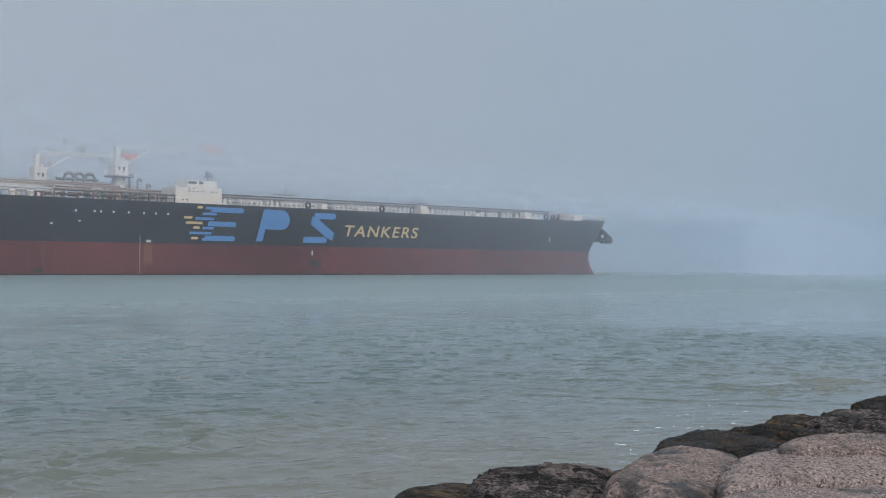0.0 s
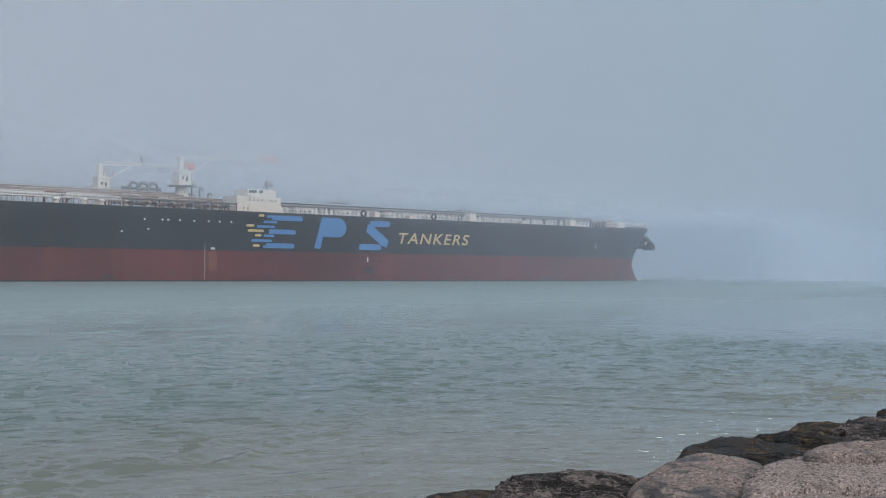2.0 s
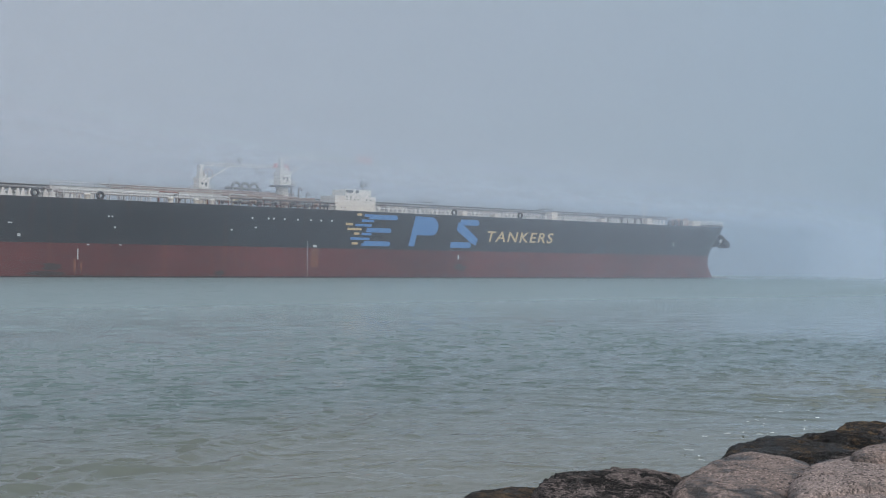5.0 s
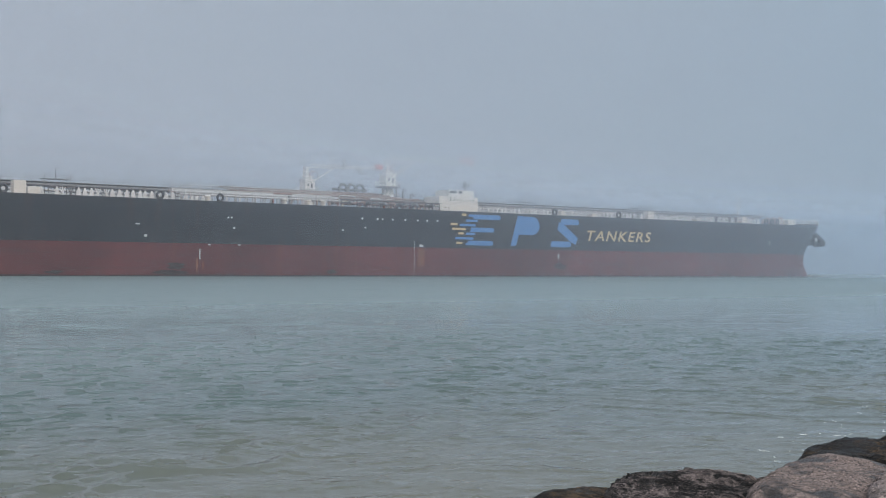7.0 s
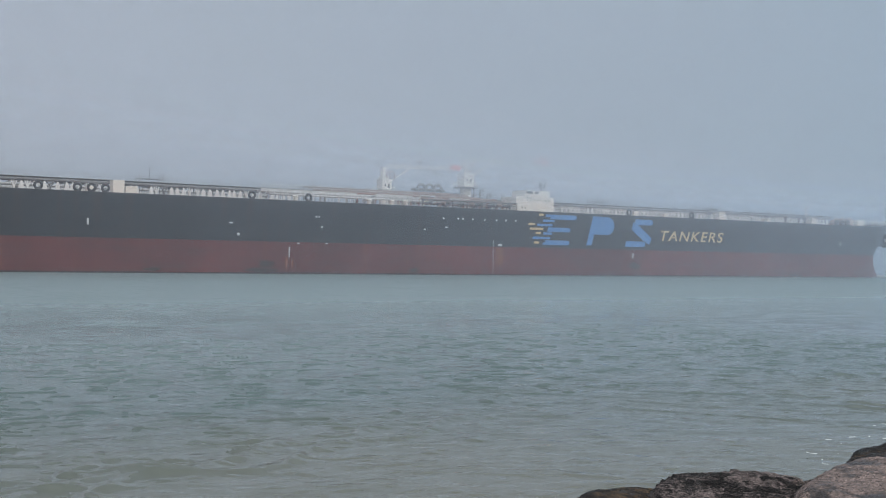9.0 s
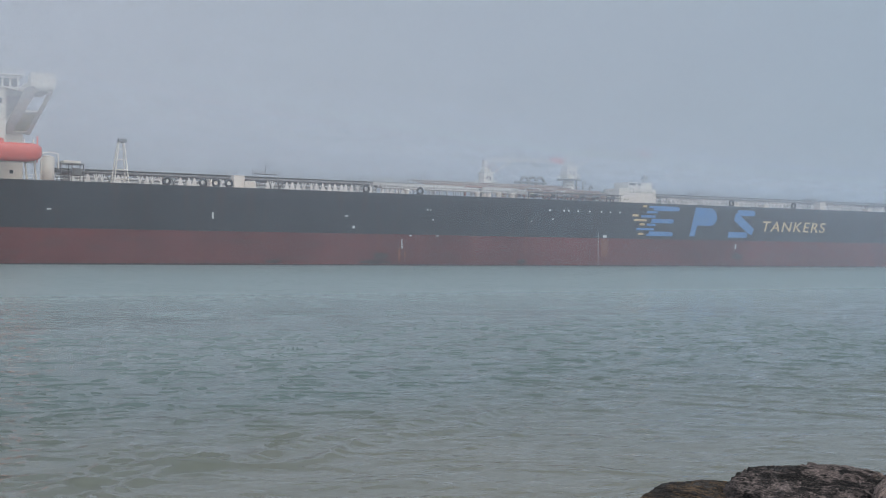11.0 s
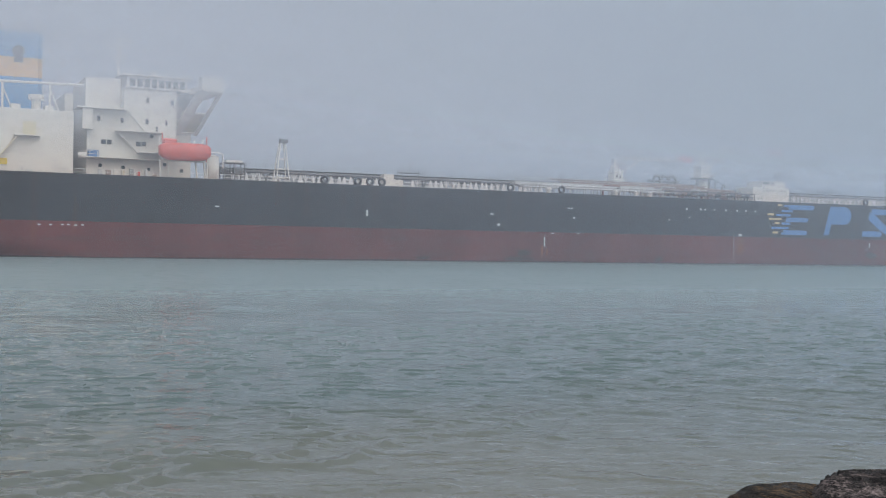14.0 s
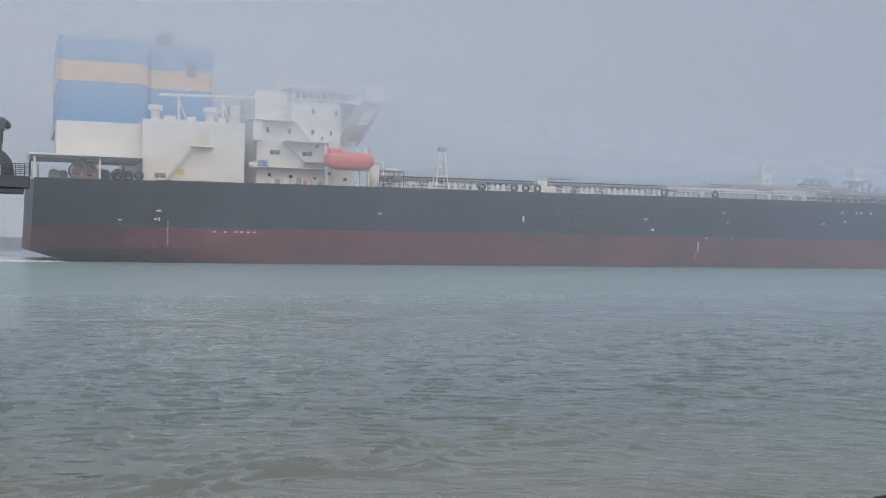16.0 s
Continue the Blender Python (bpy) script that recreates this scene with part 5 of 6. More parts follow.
for x, z, w, h in ((27.8, 15.3, 0.4, 0.7), (29.0, 14.9, 0.9, 0.5), (33.5, 15.8, 0.5, 0.4), (34.8, 15.5, 0.6, 0.3), (33.2, 16.9, 0.9, 0.15), (19.6, 21.0, 0.4, 0.5), (24.4, 24.3, 1.0, 0.1), (30.4, 24.0, 0.8, 0.1)):
    simple("wall_fitting", STEEL_PALE, cas, x - w / 2, x + w / 2, 4.85, 5.05, z - h / 2, z + h / 2, bevel=0)
for x, h in ((20.5, 2.7), (30.2, 2.7)):
    bm = bmesh.new()
    tube(bm, (x, 7, 25.6), (x, 7, 25.6 + h - 0.9), 0.8, 12)
    tube(bm, (x, 7, 25.6 + h - 0.9), (x, 7, 25.6 + h), 1.35, 14, 1.3)
    part("mushroom_vent", bm, WHITE, cas, smooth=False)
for x0, x1 in ((22.0, 24.0), (26.0, 27.6), (31.6, 33.0)):
    simple("skylight", WHITE, cas, x0, x1, 6.5, 9.0, 25.6, 26.5)
bm = bmesh.new()
for x in (24.7, 32.6):
    tube(bm, (x, 8, 25.6), (x, 8, 30.3), 0.22, 8)
    tube(bm, (x + 1.6, 8, 25.6), (x + 0.1, 8, 29.4), 0.12, 6)
tube(bm, (21.2, 8, 30.4), (38.4, 8, 30.7), 0.24, 8)
part("boom_gantry", bm, WHITE, cas, "white gantry beam on two posts")
aft = simple("after_house", WHITE, tanker, 3.6, 18.1, 8.0, 16.0, 18.65, 24.9, "white after house on the poop roof", bevel=0.08)
simple("funnel_base", WHITE, aft, 3.6, 18.1, 16.0, 46.0, 24.4, 24.9)
bm = bmesh.new()
box(bm, -0.8, 18.0, 2.0, 16.2, 18.3, 18.62)
roof = part("poop_roof", bm, WHITE, tanker, "long flat roof over the mooring deck")
bm = bmesh.new()
box(bm, -0.6, 17.2, 2.4, 15.6, 17.95, 18.28)
part("roof_girder", bm, STEEL, roof)
bm = bmesh.new()
box(bm, 8.6, 17.4, 3.0, 12.0, 17.5, 17.94)
part("roof_girder", bm, STEEL, roof)
for x, y in ((10.7, 2.6), (0.0, 2.6), (8.9, 14.0), (9.9, 14.0), (15.6, 14.0)):
    bm = bmesh.new()
    tube(bm, (x, y, DECK - 0.3), (x, y, 18.3), 0.2, 8)
    part("roof_pillar", bm, WHITE if y < 10 else STEEL, roof)
bm = bmesh.new()
tube(bm, (-0.4, 2.2, DECK), (-1.2, 2.2, 18.2), 0.18, 6)
part("stern_post", bm, PIPE_BROWN, roof)
WINCH_PINK = paint("faded_winch_paint", (0.42, 0.30, 0.26), 0.6, 0.25, 0.8, dirt=(0.25, 0.17, 0.13))
for x, y, r, m in ((3.4, 12.0, 0.9, STEEL_PALE), (4.9, 12.0, 0.8, STEEL_PALE), (7.2, 9.0, 1.45, WINCH_PINK), (9.4, 9.0, 1.35, WINCH_PINK), (12.0, 12.0, 1.0, STEEL_MID), (14.2, 10.0, 1.0, STEEL), (16.0, 10.5, 0.9, STEEL_MID), (5.6, 40.0, 1.1, STEEL_PALE)):
    bm = bmesh.new()
    tube(bm, (x, y - 1.4, 14.7 + r), (x, y + 1.4, 14.7 + r), 0.55 * r, 12)
    for dy in (-1.45, 0.1, 1.45):
        ring(bm, (x, y + dy, 14.7 + r), 0.85 * r, 0.16 * r, seg=18, tseg=5)
        for k in range(3):
            a = math.pi * k / 3
            tube(bm, (x - 0.8 * r * math.cos(a), y + dy, 14.7 + r - 0.8 * r * math.sin(a)), (x + 0.8 * r * math.cos(a), y + dy, 14.7 + r + 0.8 * r * math.sin(a)), 0.08, 5)
    box(bm, x - r, x + r, y - 1.7, y + 1.7, 14.05, 14.8)
    box(bm, x + 0.5 * r, x + 1.1 * r, y - 2.0, y - 1.5, 14.7, 14.9 + r)
    part("mooring_winch", bm, m, tanker, "mooring winch on the poop deck")
for x in (13.6, 15.4, 17.2):
    bm = bmesh.new()
    ring(bm, (x, 0.9, DECK + 0.8), 0.6, 0.24)
    box(bm, x - 0.5, x + 0.5, 0.6, 1.2, DECK - 0.2, DECK + 0.3)
    part("fairlead", bm, BLACK, tanker, "round black mooring fairlead", smooth=True)
bm = bmesh.new()
tube(bm, (0.6, 2.4, DECK - 0.2), (0.6, 2.4, 16.6), 0.12, 6)
part("ensign_staff", bm, STEEL, tanker)
for x, y in ((322.0, 17.0), (325.2, 19.0), (328.4, 22.0), (331.0, 26.0)):
    bm = bmesh.new()
    tube(bm, (x, y - 1.2, 16.1), (x, y + 1.2, 16.1), 0.7, 12)
    for dy in (-1.3, 1.3):
        ring(bm, (x, y + dy, 16.1), 1.05, 0.2, seg=18, tseg=5)
        tube(bm, (x - 1.0, y + dy, 16.1), (x + 1.0, y + dy, 16.1), 0.1, 5)
        tube(bm, (x, y + dy, 15.1), (x, y + dy, 17.1), 0.1, 5)
    box(bm, x - 1.0, x + 1.0, y - 1.5, y + 1.5, 14.3, 15.2)
    part("mooring_winch", bm, WINCH_PINK, tanker, "faded pink mooring winch on the forecastle")



def funnel_band(bm, x0, x1, y0, y1, z0, z1, c=0.8):
    pts = [(x0 + c, y0), (x1 - c, y0), (x1, y0 + c), (x1, y1 - c), (x1 - c, y1), (x0 + c, y1), (x0, y1 - c), (x0, y0 + c)]
    lo, hi = [bm.verts.new((x, y, z0)) for x, y in pts], [bm.verts.new((x, y, z1)) for x, y in pts]
    for i in range(8):
        bm.faces.new((lo[i], lo[(i + 1) % 8], hi[(i + 1) % 8], hi[i]))
    bm.faces.new(lo[::-1])
    bm.faces.new(hi)


bm = bmesh.new()
funnel_band(bm, 4.0, 20.0, 15.0, 45.0, 24.9, 33.0)
funnel = part("funnel", bm, FUNNEL_BLUE, tanker, "broad blue funnel with a gold band")
for z0, z1, m in ((33.0, 36.7, FUNNEL_GOLD), (36.7, 41.2, FUNNEL_BLUE)):
    bm = bmesh.new()
    funnel_band(bm, 4.0, 20.0, 15.0, 45.0, z0, z1)
    part("funnel_band", bm, m, funnel)
for z0, z1, m in ((25.6, 32.6, FUNNEL_BLUE), (32.6, 36.2, FUNNEL_GOLD), (36.2, 40.8, FUNNEL_BLUE)):
    bm = bmesh.new()
    funnel_band(bm, 20.0, 32.4, 17.5, 42.5, z0, z1)
    part("funnel_band", bm, m, funnel)
bm = bmesh.new()
tube(bm, (23.6, 21, 40.8), (23.6, 21, 43.3), 1.7, 14)
tube(bm, (23.6, 27, 40.8), (23.6, 27, 43.0), 1.3, 14)
for x in (7.0, 13.0):
    tube(bm, (x, 22, 41.2), (x, 22, 41.9), 0.8, 10)
tube(bm, (29.6, 21, 40.8), (29.6, 21, 41.6), 0.5, 10)
part("exhaust_pipe", bm, SOOT, funnel, "sooty exhaust pipes")
bm = bmesh.new()
tube(bm, (28.2, 17.38, 37.3), (28.2, 17.55, 37.3), 1.1, 16)
box(bm, 27.4, 29.0, 17.36, 17.55, 35.2, 36.6)
part("funnel_badge", bm, SOOT, funnel, "dark funnel badge")


# ---- the ship's bow wave and wake ----
def foam_strip(bm, line, width, seed, z=0.10):
    rs = random.Random(seed)
    prev = None
    for i, (x, y) in enumerate(line):
        w = width(i / (len(line) - 1)) * rs.uniform(0.6, 1.3)
        h = z + rs.uniform(0, 0.12)
        a, m, b = bm.verts.new((x, y - w, z - 0.15)), bm.verts.new((x, y, h)), bm.verts.new((x, y + w, z - 0.15))
        if prev:
            bm.faces.new((prev[0], a, m, prev[1]))
            bm.faces.new((prev[1], m, b, prev[2]))
        prev = (a, m, b)


bm = bmesh.new()
wl = [(x, 30 - h) for x, h in contour(0) if x > 318]
foam_strip(bm, [(x + 0.6, y - 0.8) for x, y in wl], lambda u: 0.4 + 0.9 * u, 1, 0.40)
foam_strip(bm, [(329.5 + 0.5 * i, 17 + 0.55 * i) for i in range(24)], lambda u: 1.4 * (1 - u) + 0.3, 2, 0.62)
foam_strip(bm, [(331 - 0.3 * i, 17 - 0.75 * i) for i in range(20)], lambda u: 0.7 * (1 - u) + 0.1, 3, 0.15)
bow_wave = tagged(new("bow_wave", finish(bm, "bow_wave", FOAM)), "low white bow wave curling from the ship's stem", "foam", kind="stuff")
bm = bmesh.new()
for k in range(9):
    y0 = 4 + 6.5 * k
    foam_strip(bm, [(5.0 - 1.5 * i, y0 + 1.2 * math.sin(i * 0.7 + k)) for i in range(26)], lambda u: 1.5 * (1 - u * 0.7), 10 + k, 0.10)
stern_wake = tagged(new("stern_wake", finish(bm, "stern_wake", FOAM)), "churned white wake behind the ship's stern", "foam", kind="stuff")


# ---- the jetty: granite blocks ----
def rock(cx, cy, top, sx, sy, sz, turn, seed, material, label, lean=0.0, tip=0.0, cuts=30, rough=1.0, boxy=5.0, facets=9, split=0.0):
    """A quarried block: a box with split faces chopped off it, its edges worn, its skin pitted and layered."""
    rs = random.Random(seed * 31 + 5)
    bm = bmesh.new()
    bmesh.ops.create_cube(bm, size=2.0)
    bmesh.ops.subdivide_edges(bm, edges=bm.edges[:], cuts=cuts, use_grid_fill=True)
    off = Vector((seed * 13.1, seed * 7.7, seed * 3.3))
    chops = []
    for i in range(facets):
        a = rs.uniform(0, 2 * math.pi)
        n = Vector((math.cos(a), math.sin(a), rs.uniform(-0.2, 1.3))).normalized()
        reach = abs(n.x) * sx + abs(n.y) * sy + abs(n.z) * sz
        chops.append((n, reach * rs.uniform(0.62, 0.88)))
    for v in bm.verts:
        p = v.co
        n = (abs(p.x) ** boxy + abs(p.y) ** boxy + abs(p.z) ** boxy) ** (1 / boxy)
        p = p / n
        q = Vector((p.x * sx, p.y * sy, p.z * sz))
        for c, d in chops:
            over = q.dot(c) - d
            if over > 0:
                q -= c * over * 0.9
        big = noise.noise(q * 0.8 + off) * 0.20 + noise.noise(q * 1.9 + off) * 0.11
        layers = Vector((q.x * 0.7, q.y * 1.6, q.z * 3.2))
        crag = noise.ridged_multi_fractal(layers * 0.8 + off, 0.8, 2.2, 6, 0.9, 1.9) * 0.095
        grit = noise.fractal(Vector((q.x, q.y * 1.5, q.z * 2)) * 5.0 + off, 0.6, 2.1, 6) * 0.045
        d = Vector((p.x, p.y, p.z * 0.9)).normalized()
        if split:
            u = (q.z + 0.18 * q.x + 0.22 * noise.noise(q * 1.3 + off)) / 0.23
            gap = math.exp(-(((u % 1.0) - 0.5) / 0.13) ** 2)
            grit -= split * gap * max(0.0, 0.5 + 1.2 * noise.noise(q * 0.9 - off))
        v.co = q + d * (big * 0.6 - crag + grit + 0.05) * rough * min(1.0, sx)
    me = finish(bm, "granite_block", material, smooth=True)
    ob = new("granite_block", me)
    ob.matrix_basis = pose(cx, cy, top - sz, lean, tip, turn)
    return tagged(ob, label, "rock", "jetty blocks")


DRY = "rough pinkish-grey granite block of the jetty"
DAMP = "damp purple-grey granite block at the jetty's edge"
WETL = "wet dark-brown weedy granite block at the waterline"
rock(16.6, 6.6, 1.12, 1.6, 1.0, 0.9, 12, 15, GRANITE_DAMP, DAMP)
rock(21.8, 9.2, 1.1, 1.6, 1.0, 1.0, -12, 16, GRANITE_WET, WETL, split=0.16)
rock(5.6, 6.9, 0.75, 1.2, 0.8, 0.9, -30, 17, GRANITE_WET, WETL)
rock(6.6, 5.6, 1.2, 1.2, 0.8, 0.9, 25, 18, GRANITE, DRY)
rock(4.6, 4.6, 1.4, 1.6, 0.9, 1.0, -8, 19, GRANITE, DRY)
rock(1.5, 5.6, 0.9, 1.7, 0.9, 1.0, 6, 20, GRANITE_DAMP, DAMP)
rock(0.2, 0.2, 1.72, 2.4, 1.7, 1.2, 4, 21, GRANITE, DRY, boxy=6, rough=0.5)
rock(4.6, 1.2, 1.66, 2.2, 1.7, 1.2, -6, 22, GRANITE, DRY, boxy=6, rough=0.5)
rock(-2.6, 4.4, 1.2, 1.7, 1.1, 1.0, 12, 23, GRANITE, DRY)
rock(19.6, 6.2, 1.2, 1.7, 1.3, 1.0, -5, 24, GRANITE, DRY)

# ---- the blocks at the water's edge ----
def lattice(ix, iy, iz, seed):
    h = (ix * 374761393 + iy * 668265263 + iz * 2147483647 + seed * 974634777).astype(np.uint64) & np.uint64(0xFFFFFFFF)
    h = ((h ^ (h >> np.uint64(13))) * np.uint64(1274126177)) & np.uint64(0xFFFFFFFF)
    return ((h ^ (h >> np.uint64(16))) & np.uint64(0xFFFF)).astype(float) / 32767.5 - 1


def grain_noise(P, seed):
    """Smooth noise from -1 to 1 at many places at once."""
    i = np.floor(P).astype(np.int64)
    f = P - i
    f = f * f * (3 - 2 * f)
    v = 0
    for a in (0, 1):
        for b in (0, 1):
            for c in (0, 1):
                w = (f[:, 0] if a else 1 - f[:, 0]) * (f[:, 1] if b else 1 - f[:, 1]) * (f[:, 2] if c else 1 - f[:, 2])
                v = v + w * lattice(i[:, 0] + a, i[:, 1] + b, i[:, 2] + c, seed)
    return v


def layered_noise(P, octaves, gain, seed):
    v, a = 0, 1.0
    for k in range(octaves):
        v = v + a * grain_noise(P * 2.03 ** k + 11.3 * k, seed + k)
        a *= gain
    return v


def rounded(points, times=1):
    """The outline with its corners cut off again and again, and then spaced evenly."""
    p = np.array(points, float)
    for _ in range(times):
        q = np.roll(p, -1, 0)
        p = np.stack([0.8 * p + 0.2 * q, 0.2 * p + 0.8 * q], 1).reshape(-1, 2)
    return p


def evenly(p, count):
    q = np.vstack([p, p[:1]])
    d = np.concatenate([[0], np.cumsum(np.hypot(*np.diff(q, axis=0).T))])
    s = np.linspace(0, d[-1], count, endpoint=False)
    return np.stack([np.interp(s, d, q[:, 0]), np.interp(s, d, q[:, 1])], 1)


def block(corners, top, material, label, seed, style="worn", edge=5.0, dome=0.05, tilt=(0.0, 0.0), deep=0.75, fine=1.0, grow=1.07, bed=-58):
    """A jetty block on a plan outline: worn edges, a slightly domed top, and the breaks of its stone."""
    count, turns = int(210 * fine), int(84 * fine)
    ring_xy = evenly(rounded(corners), count)
    c = ring_xy.mean(0)
    reach = (ring_xy - c) * grow
    mean_r = np.hypot(*reach.T).mean()
    ph = np.linspace(0, math.pi / 2, 2000)
    sr, sh = np.sin(ph) ** (2 / edge), np.cos(ph) ** (2 / edge)
    d = np.concatenate([[0], np.cumsum(np.hypot(np.diff(sr) * mean_r, np.diff(sh) * deep))])
    w = np.linspace(0, d[-1], turns)
    sr, sh = np.interp(w, d, sr), np.interp(w, d, sh)
    XY = c + reach[None] * sr[:, None, None]
    Z = top + tilt[0] * (XY[..., 0] - c[0]) + tilt[1] * (XY[..., 1] - c[1]) + dome * (1 - sr[:, None] ** 2) - deep * (1 - sh[:, None])
    way = reach / np.hypot(*reach.T)[:, None]
    N = np.concatenate([way[None] * (sr ** (edge - 1))[:, None, None], np.repeat((sh ** (edge - 1))[:, None, None], count, 1)], -1).reshape(-1, 3)
    N /= np.linalg.norm(N, axis=1)[:, None] + 1e-9
    P = np.concatenate([XY, Z[..., None]], -1).reshape(-1, 3)
    ct, st = math.cos(radians(bed)), math.sin(radians(bed))
    Q = np.stack([P[:, 0] * ct + P[:, 1] * st, -P[:, 0] * st + P[:, 1] * ct, P[:, 2]], 1)
    move = 0.045 * layered_noise(P * 1.3, 3, 0.5, seed)
    if style == "worn":
        move += 0.010 * layered_noise(P * 7, 4, 0.6, seed + 20) - 0.012 * np.clip(layered_noise(P * 4, 3, 0.6, seed + 30) - 0.5, 0, 1)
        move += 0.005 * grain_noise(P * 23, seed + 35) + 0.003 * grain_noise(P * 41, seed + 36)
        crack = layered_noise(Q * (0.5, 1.3, 1.3), 4, 0.5, seed + 40)
        move -= 0.035 * np.exp(-(crack / 0.025) ** 2) * (grain_noise(P * 0.8, seed + 50) > 0.1)
    elif style == "split":
        # beds that break away in steps, with open cracks along them
        for f, a, k in ((0.9, 0.050, 60), (2.2, 0.040, 70), (5.0, 0.018, 80)):
            u = layered_noise(Q * (0.40 * f, 1.7 * f, 2.6 * f), 4, 0.55, seed + k)
            steps = np.floor(u * 2.5) + soft_step(u * 2.5 - np.floor(u * 2.5), 0.72, 1.0)
            move += a * 0.55 * steps - a * np.exp(-(((u * 2.5) % 1.0 - 0.7) / 0.10) ** 2)
        move += 0.012 * layered_noise(P * 8, 3, 0.6, seed + 20)
    else:
        # lumps of weed and barnacle on broken stone
        u = layered_noise(Q * (0.6, 2.4, 3.4), 4, 0.6, seed + 60)
        move += 0.035 * u - 0.035 * np.exp(-(u / 0.10) ** 2) + 0.018 * np.abs(layered_noise(P * 7, 4, 0.65, seed + 20))
    P = P + N * move[:, None]
    P[:count] = P[:count].mean(0)
    idx = np.arange(count * turns).reshape(turns, count)
    nxt = np.roll(idx, -1, 1)
    quads = np.stack([idx[:-1], idx[1:], nxt[1:], nxt[:-1]], -1).reshape(-1, 4)
    base = np.array([P[:, 0].mean(), P[:, 1].mean(), top - deep])
    me = bpy.data.meshes.new("granite_block")
    me.from_pydata((P - base).tolist(), [], quads.tolist())
    me.polygons.foreach_set("use_smooth", [True] * len(me.polygons))
    me.materials.append(material)
    me.update()
    ob = new("granite_block", me)
    ob.matrix_basis = pose(*base)
    return tagged(ob, label, "rock", "jetty blocks")


SPLIT = "purple-grey granite slab split along its beds"
STAINED = "pink-grey granite block with dark brown stains"
block([(8.0, 9.7), (9.05, 10.5), (9.85, 10.2), (9.75, 9.3), (7.9, 7.8), (7.2, 8.7)], 0.74, GRANITE_GOLD, WETL, 3, "weedy", 5.5, 0.02, fine=1.3)
block([(8.95, 9.35), (9.9, 9.98), (10.6, 9.5), (10.8, 9.0), (11.0, 8.5), (10.9, 8.0), (10.0, 7.3), (9.1, 7.0), (8.2, 8.0)], 0.96, GRANITE_DAMP, SPLIT, 8, "split", 7.0, 0.02, fine=1.6)
block([(9.35, 7.75), (10.68, 8.45), (11.9, 8.85), (12.15, 8.0), (11.2, 7.1), (10.0, 6.8), (9.1, 6.7), (9.3, 7.2)], 1.13, GRANITE_STAINED, STAINED, 11, "worn", 7.0, 0.07, fine=1.5, deep=0.65)
block([(10.0, 6.75), (11.25, 7.35), (11.8, 7.1), (12.6, 6.5), (13.4, 5.9), (11.6, 5.0), (10.5, 6.1), (9.5, 6.3)], 1.29, GRANITE, DRY, 17, "worn", 9.0, 0.02, fine=1.3, deep=0.6)
block([(7.9, 6.0), (8.6, 6.2), (9.5, 6.3), (10.2, 6.4), (10.5, 6.1), (11.1, 5.6), (11.7, 4.9), (8.9, 3.7), (7.1, 4.6), (6.9, 5.4)], 1.20, GRANITE, DRY, 23, "worn", 9.0, 0.03, fine=1.5, deep=0.6)
block([(11.35, 6.95), (11.9, 7.1), (12.75, 6.4), (13.3, 5.85), (12.7, 5.5), (12.0, 6.05), (11.15, 6.7)], 1.43, GRANITE_STAINED, STAINED, 29, "worn", 8.0, 0.0, fine=1.0, deep=0.5)
block([(12.1, 9.3), (13.3, 9.95), (14.25, 10.3), (14.75, 10.25), (14.9, 9.6), (14.6, 8.7), (13.3, 8.0), (12.3, 8.6)], 0.95, GRANITE_WET, WETL, 31, "weedy", 4.5, 0.04, fine=1.4)
block([(14.7, 10.0), (15.9, 10.3), (16.3, 10.1), (16.8, 9.4), (15.6, 8.5), (14.3, 8.3), (13.5, 9.1)], 0.92, GRANITE_WET, WETL, 37, "split", 5.5, 0.03, fine=1.2)
block([(17.0, 10.7), (18.2, 11.3), (18.9, 10.8), (18.1, 9.9), (17.1, 10.0)], 0.74, GRANITE_GOLD, WETL, 41, "weedy", 6.0, 0.02, fine=0.8)
block([(16.3, 9.45), (17.5, 9.9), (18.5, 10.0), (18.8, 9.4), (19.2, 8.8), (17.0, 7.8), (16.0, 8.0), (15.0, 8.4)], 0.97, GRANITE_DAMP, DAMP, 43, "split", 6.0, 0.03, fine=1.2)
block([(18.3, 9.8), (19.8, 10.45), (20.5, 10.3), (21.2, 9.7), (18.6, 8.5), (17.6, 9.3)], 1.02, GRANITE_WET, WETL, 47, "split", 6.0, 0.02, fine=1.1)
block([(13.3, 8.4), (14.5, 8.05), (15.3, 7.7), (15.8, 7.1), (14.6, 6.5), (13.4, 7.1), (12.6, 8.0)], 1.08, GRANITE_DAMP, SPLIT, 53, "split", 6.0, 0.02, fine=1.1)
block([(9.95, 8.2), (10.5, 8.95), (11.0, 8.6), (10.95, 8.0), (10.1, 7.1), (9.3, 6.85)], 0.99, GRANITE_STAINED, STAINED, 61, "split", 5.0, 0.03, fine=1.0)
block([(12.1, 8.9), (12.9, 8.9), (14.0, 7.8), (13.5, 7.1), (12.2, 7.7)], 1.02, GRANITE_WET, WETL, 59, "split", 6.0, 0.02, fine=1.0)

